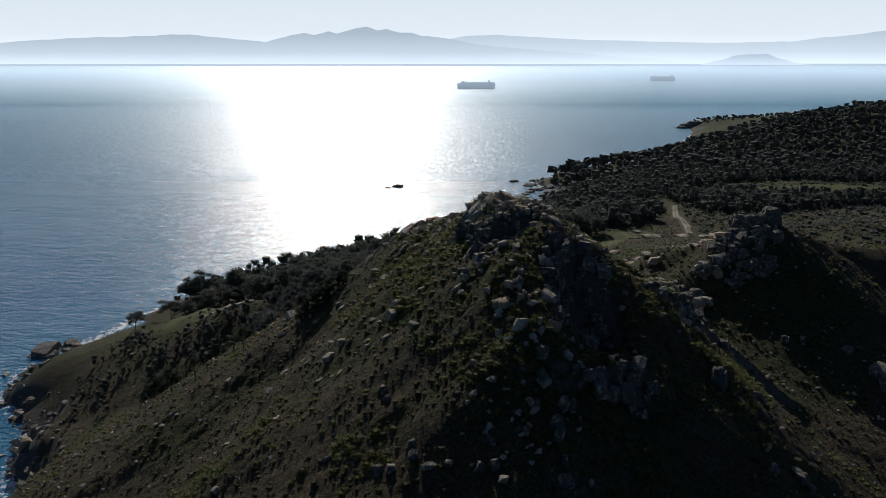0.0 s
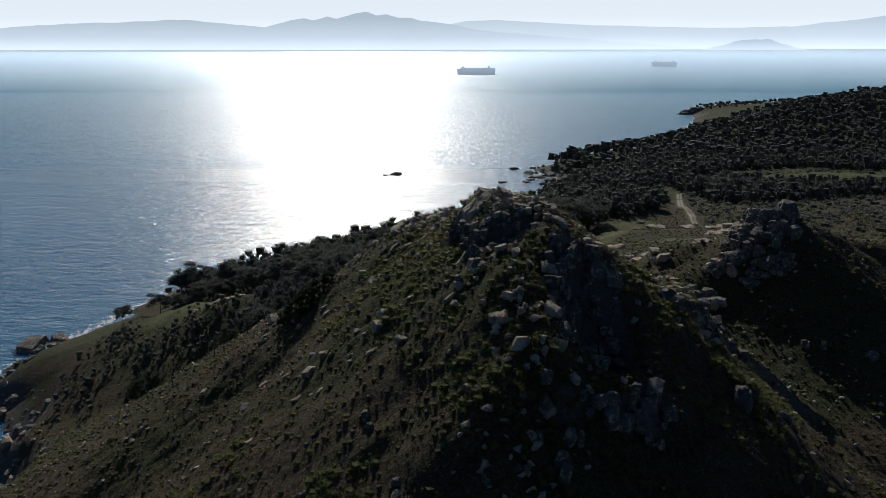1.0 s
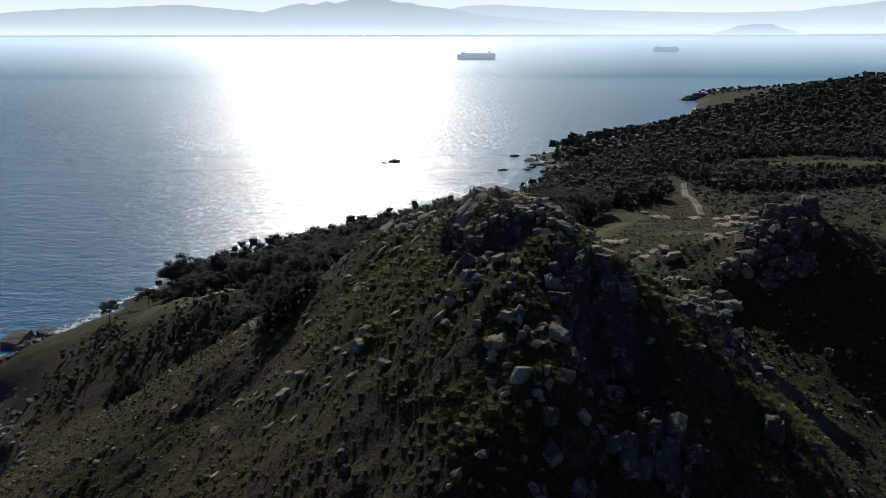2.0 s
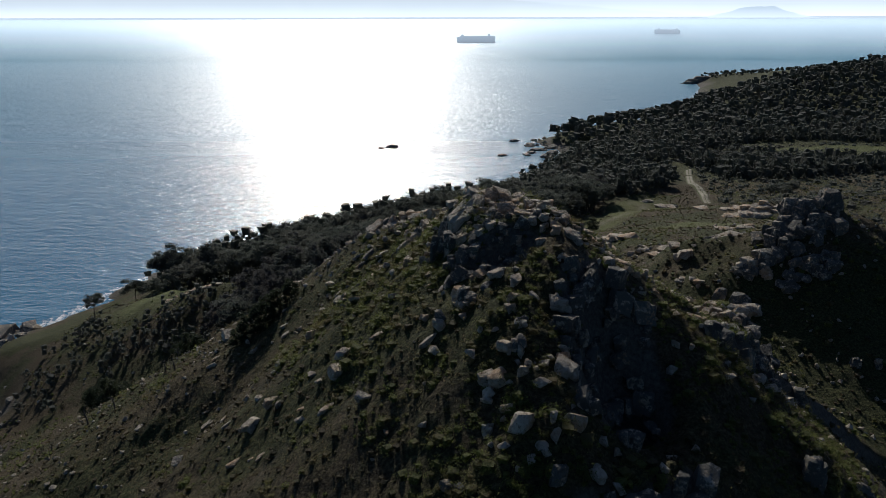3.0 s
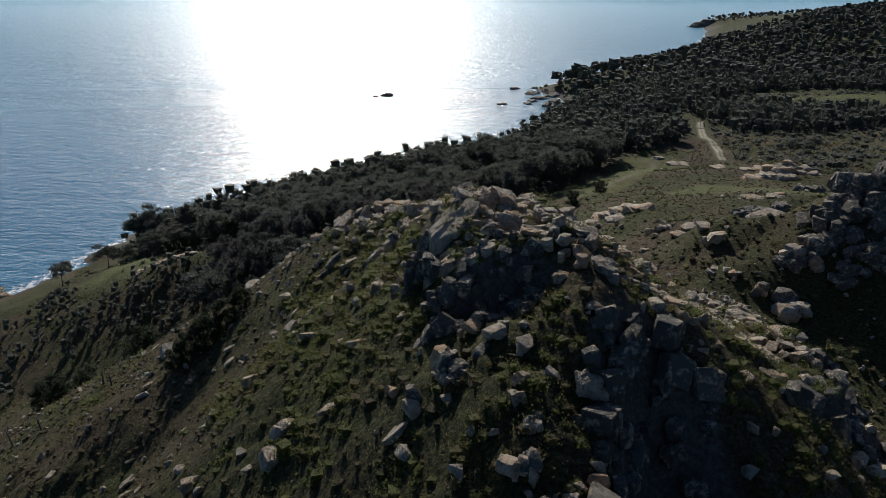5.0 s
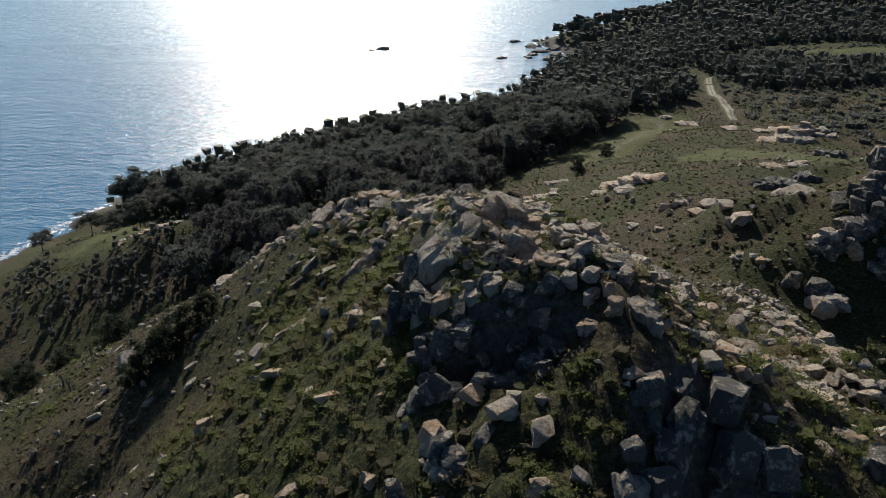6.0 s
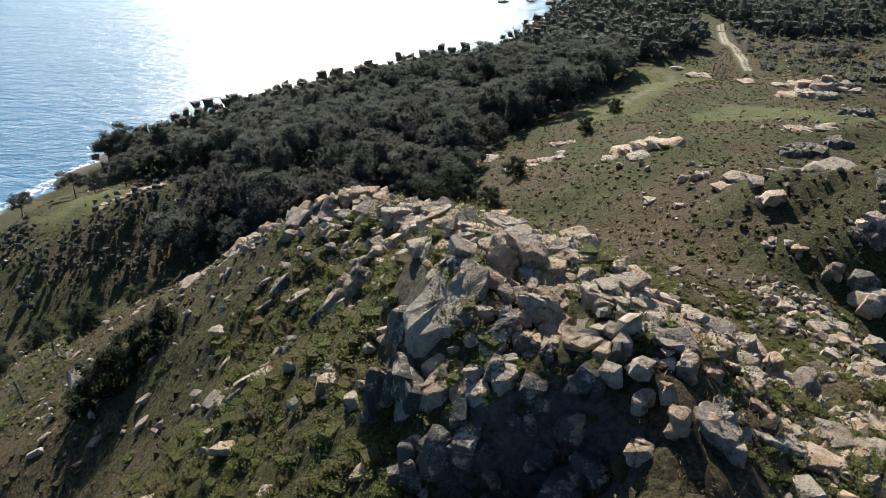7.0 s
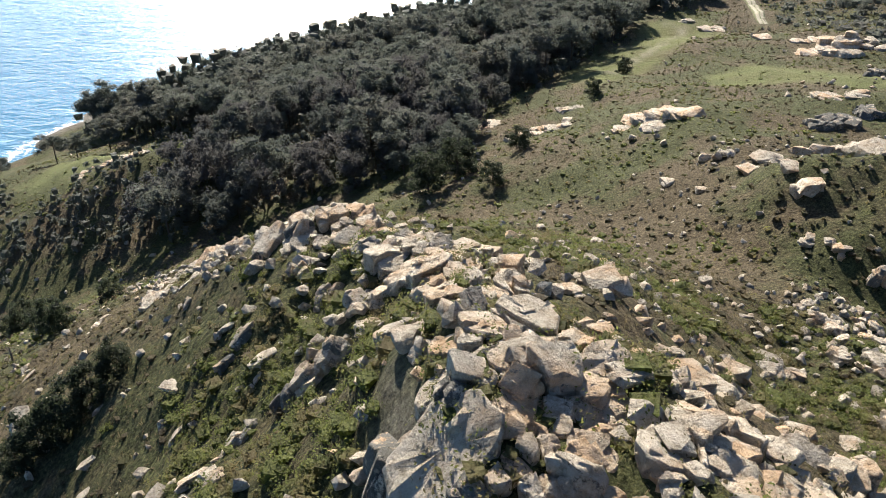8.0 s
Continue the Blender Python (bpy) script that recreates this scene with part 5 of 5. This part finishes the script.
x, y = lattice(-118, 110, 200, 330, 6.0, rng)
keep = inside(x, y, WOOD) & (fbm(x, y, 14, 2, 171) > -0.8)
order = np.argsort(y[keep] + 0.2 * np.abs(x[keep] + 20))
x, y = x[keep][order], y[keep][order]
for px, py in zip(x[:300], y[:300]):
    grey = rng.uniform() < np.clip((275 - py) / 50 + 0.2, 0.1, 0.85)
    plant(GREYS if grey else PINES, px, py, rng.uniform(0.9, 1.4), "grey trees of the wood" if grey else "pines of the wood", rng.uniform(0.95, 1.25))
for ob in PINES + GREYS + SHRUBS:
    clear(ob)


def far_wood(name, label, px, py, h, count, leaf, material, seed, low=0.55, levels=(0.72, 0.86), wide=0.2):
    rng = np.random.RandomState(seed)
    z = land(px, py)
    n = len(px)
    hh = h * rng.uniform(0.6, 1.25, n)
    out, way, heart = [], [], []
    for level in (*levels, low):
        c = rng.normal(size=(n, 3)) * (0.12, 0.12, 0.06)
        c[:, 2] += level
        d = rng.normal(size=(n, count, 3))
        d /= np.linalg.norm(d, axis=2)[:, :, None]
        way.append(d.reshape(-1, 3))
        heart.append(clumps(c * hh[:, None] + np.stack([px, py, z], 1), hh[:, None] * (wide, wide, wide * 1.15) * rng.uniform(0.7, 1.2, (n, 1)), rng, 0.3, KNOB))
        d = d * rng.uniform(0.6, 1, (n, count, 1)) * (0.33, 0.33, 0.24)
        out.append(((c[:, None] + d) * hh[:, None, None] + np.stack([px, py, z], 1)[:, None]).reshape(-1, 3))
    step_on = np.cumsum([0] + [len(v) for v, _ in heart])
    hearts = np.concatenate([v for v, _ in heart]), np.concatenate([f + k for (_, f), k in zip(heart, step_on)])
    tagged(new(name, leafy_mesh(name, hearts, leaves(np.concatenate(out), leaf, rng, np.concatenate(way), 0.8, 0.65), material)), label, "wood", kind="stuff")


far_x, far_y = lattice(-120, 420, 330, 560, 5.6, rng)
keep = (inside(far_x, far_y, WOOD) | inside(far_x, far_y, WOOD_EAST)) & (coast_gap(far_x, far_y) > 9) & ~inside(far_x, far_y, FIELD) & (line_gap(far_x, far_y, TRACK) > 6)
far_wood("pine_wood", "dark dense pine wood on the coastal slope", np.r_[x[300:], far_x[keep]], np.r_[y[300:], far_y[keep]], 8.0, 46, 0.5, PINE, 21, 0.18, (0.44, 0.68), 0.17)
far_x, far_y = lattice(60, 1150, 560, 1000, 6.4, rng)
keep = inside(far_x, far_y, WOOD) & (coast_gap(far_x, far_y) > 7)
far_wood("pine_wood", "dark pine wood along the far ridge", far_x[keep], far_y[keep], 8, 20, 1.4, PINE, 22, 0.66, (), 0.3)
x, y = lattice(-110, 60, 195, 330, 3.3, rng)
keep = inside(x, y, WOOD) | (inside(x, y, RAVINE) & (fbm(x, y, 9, 2, 181) > -0.3))
far_wood("thicket", "dark thicket of bushes under the wood and in the ravine", x[keep], y[keep], 3.4, 22, 0.45, PINE, 23, 0.3, (0.7,))

far_x, far_y = lattice(-110, 420, 330, 560, 4.6, rng)
keep = (inside(far_x, far_y, WOOD) | inside(far_x, far_y, WOOD_EAST)) & (coast_gap(far_x, far_y) > 9) & ~inside(far_x, far_y, FIELD) & (line_gap(far_x, far_y, TRACK) > 5)
far_wood("thicket", "dark undergrowth between the pines of the wood", far_x[keep], far_y[keep], 4.5, 9, 0.9, PINE, 26, 0.3, (0.55,), 0.3)
far_x, far_y = lattice(360, 900, 1080, 1320, 9.0, rng)
keep = (coast_gap(far_x, far_y) > 6) & (fbm(far_x, far_y, 60, 2, 201) > -0.8)
far_wood("far_thicket", "dark low thicket on the far rocky headland", far_x[keep], far_y[keep], 5, 16, 1.4, PINE, 25, 0.5, (), 0.3)


# ---- dead stumps on the slope ----
def stump(x, y, h, seed):
    rng = np.random.RandomState(seed)
    ob = tagged(new("dead_tree"), "dead grey tree stump standing in dry grass", "dead tree", "dead trees of the slope")
    bm = bmesh.new()
    tip = Vector((rng.uniform(-0.2, 0.2) * h, rng.uniform(-0.2, 0.2) * h, h))
    tube(bm, [(0, 0, -0.2), tip * 0.5 + Vector((0.05, 0, 0)), tip], [0.14, 0.10, 0.05])
    part("trunk", bm, DEADWOOD, ob)
    for k in range(3):
        bm = bmesh.new()
        p = tip * rng.uniform(0.45, 0.9)
        q = p + Vector((rng.uniform(-0.5, 0.5) * h, rng.uniform(-0.5, 0.5) * h, rng.uniform(0.1, 0.4) * h))
        tube(bm, [p, (p + q) / 2 + Vector((0, 0, 0.06)), q], [0.05, 0.035, 0.012], 5)
        part("branch", bm, DEADWOOD, ob)
    ob.matrix_world = pose(x, y, seat(x, y))


for k, (px, py, h) in enumerate(((-36.9, 130, 2.0), (-34, 126, 1.6), (-42, 124, 1.8), (-47, 126, 2.2), (-50, 121, 1.5), (-39, 141, 2.2))):
    stump(px, py, h, 500 + k)


# ---- ships ----
def ship(label, x, y, length, height, turn):
    # grey paint made lighter to carry the haze in front of the hull
    steel = plain_material("hazed_ship_paint", (0.62, 0.66, 0.70), 0.6, 0.2)
    white = plain_material("ship_white", (0.8, 0.82, 0.84), 0.6, 0.2)
    ob = tagged(new("cargo_ship"), label, "ship")
    L, H, B = length, height, length * 0.15
    bm = bmesh.new()
    ring = [(-L / 2, B * 0.5), (L * 0.36, B * 0.5), (L * 0.46, B * 0.25), (L / 2, 0), (L * 0.46, -B * 0.25), (L * 0.36, -B * 0.5), (-L / 2, -B * 0.5)]
    low = [bm.verts.new((a * 0.97, b * 0.85, -2)) for a, b in ring]
    top = [bm.verts.new((a, b, H * 0.8)) for a, b in ring]
    for k in range(len(ring)):
        bm.faces.new((low[k], low[(k + 1) % 7], top[(k + 1) % 7], top[k]))
    bm.faces.new(top)
    part("hull", bm, steel, ob)
    part("superstructure", box(bmesh.new(), -L * 0.485, L * 0.42, -B * 0.46, B * 0.46, H * 0.8, H * 0.97, 0.6), steel, ob, "boxy upper decks")
    part("bridge", box(bmesh.new(), L * 0.30, L * 0.38, -B * 0.5, B * 0.5, H * 0.97, H * 1.18, 0.4), white, ob)
    part("funnel", box(bmesh.new(), -L * 0.36, -L * 0.31, -B * 0.15, B * 0.15, H * 0.97, H * 1.25, 0.4), steel, ob)
    ob.matrix_world = pose(x, y, 0, 0, 0, turn)


ship("grey slab-sided car carrier at anchor in the bay", 86, 2096, 99, 17, 180)
ship("distant grey cargo ship at anchor in the haze", 696, 2552, 80, 14, 0)
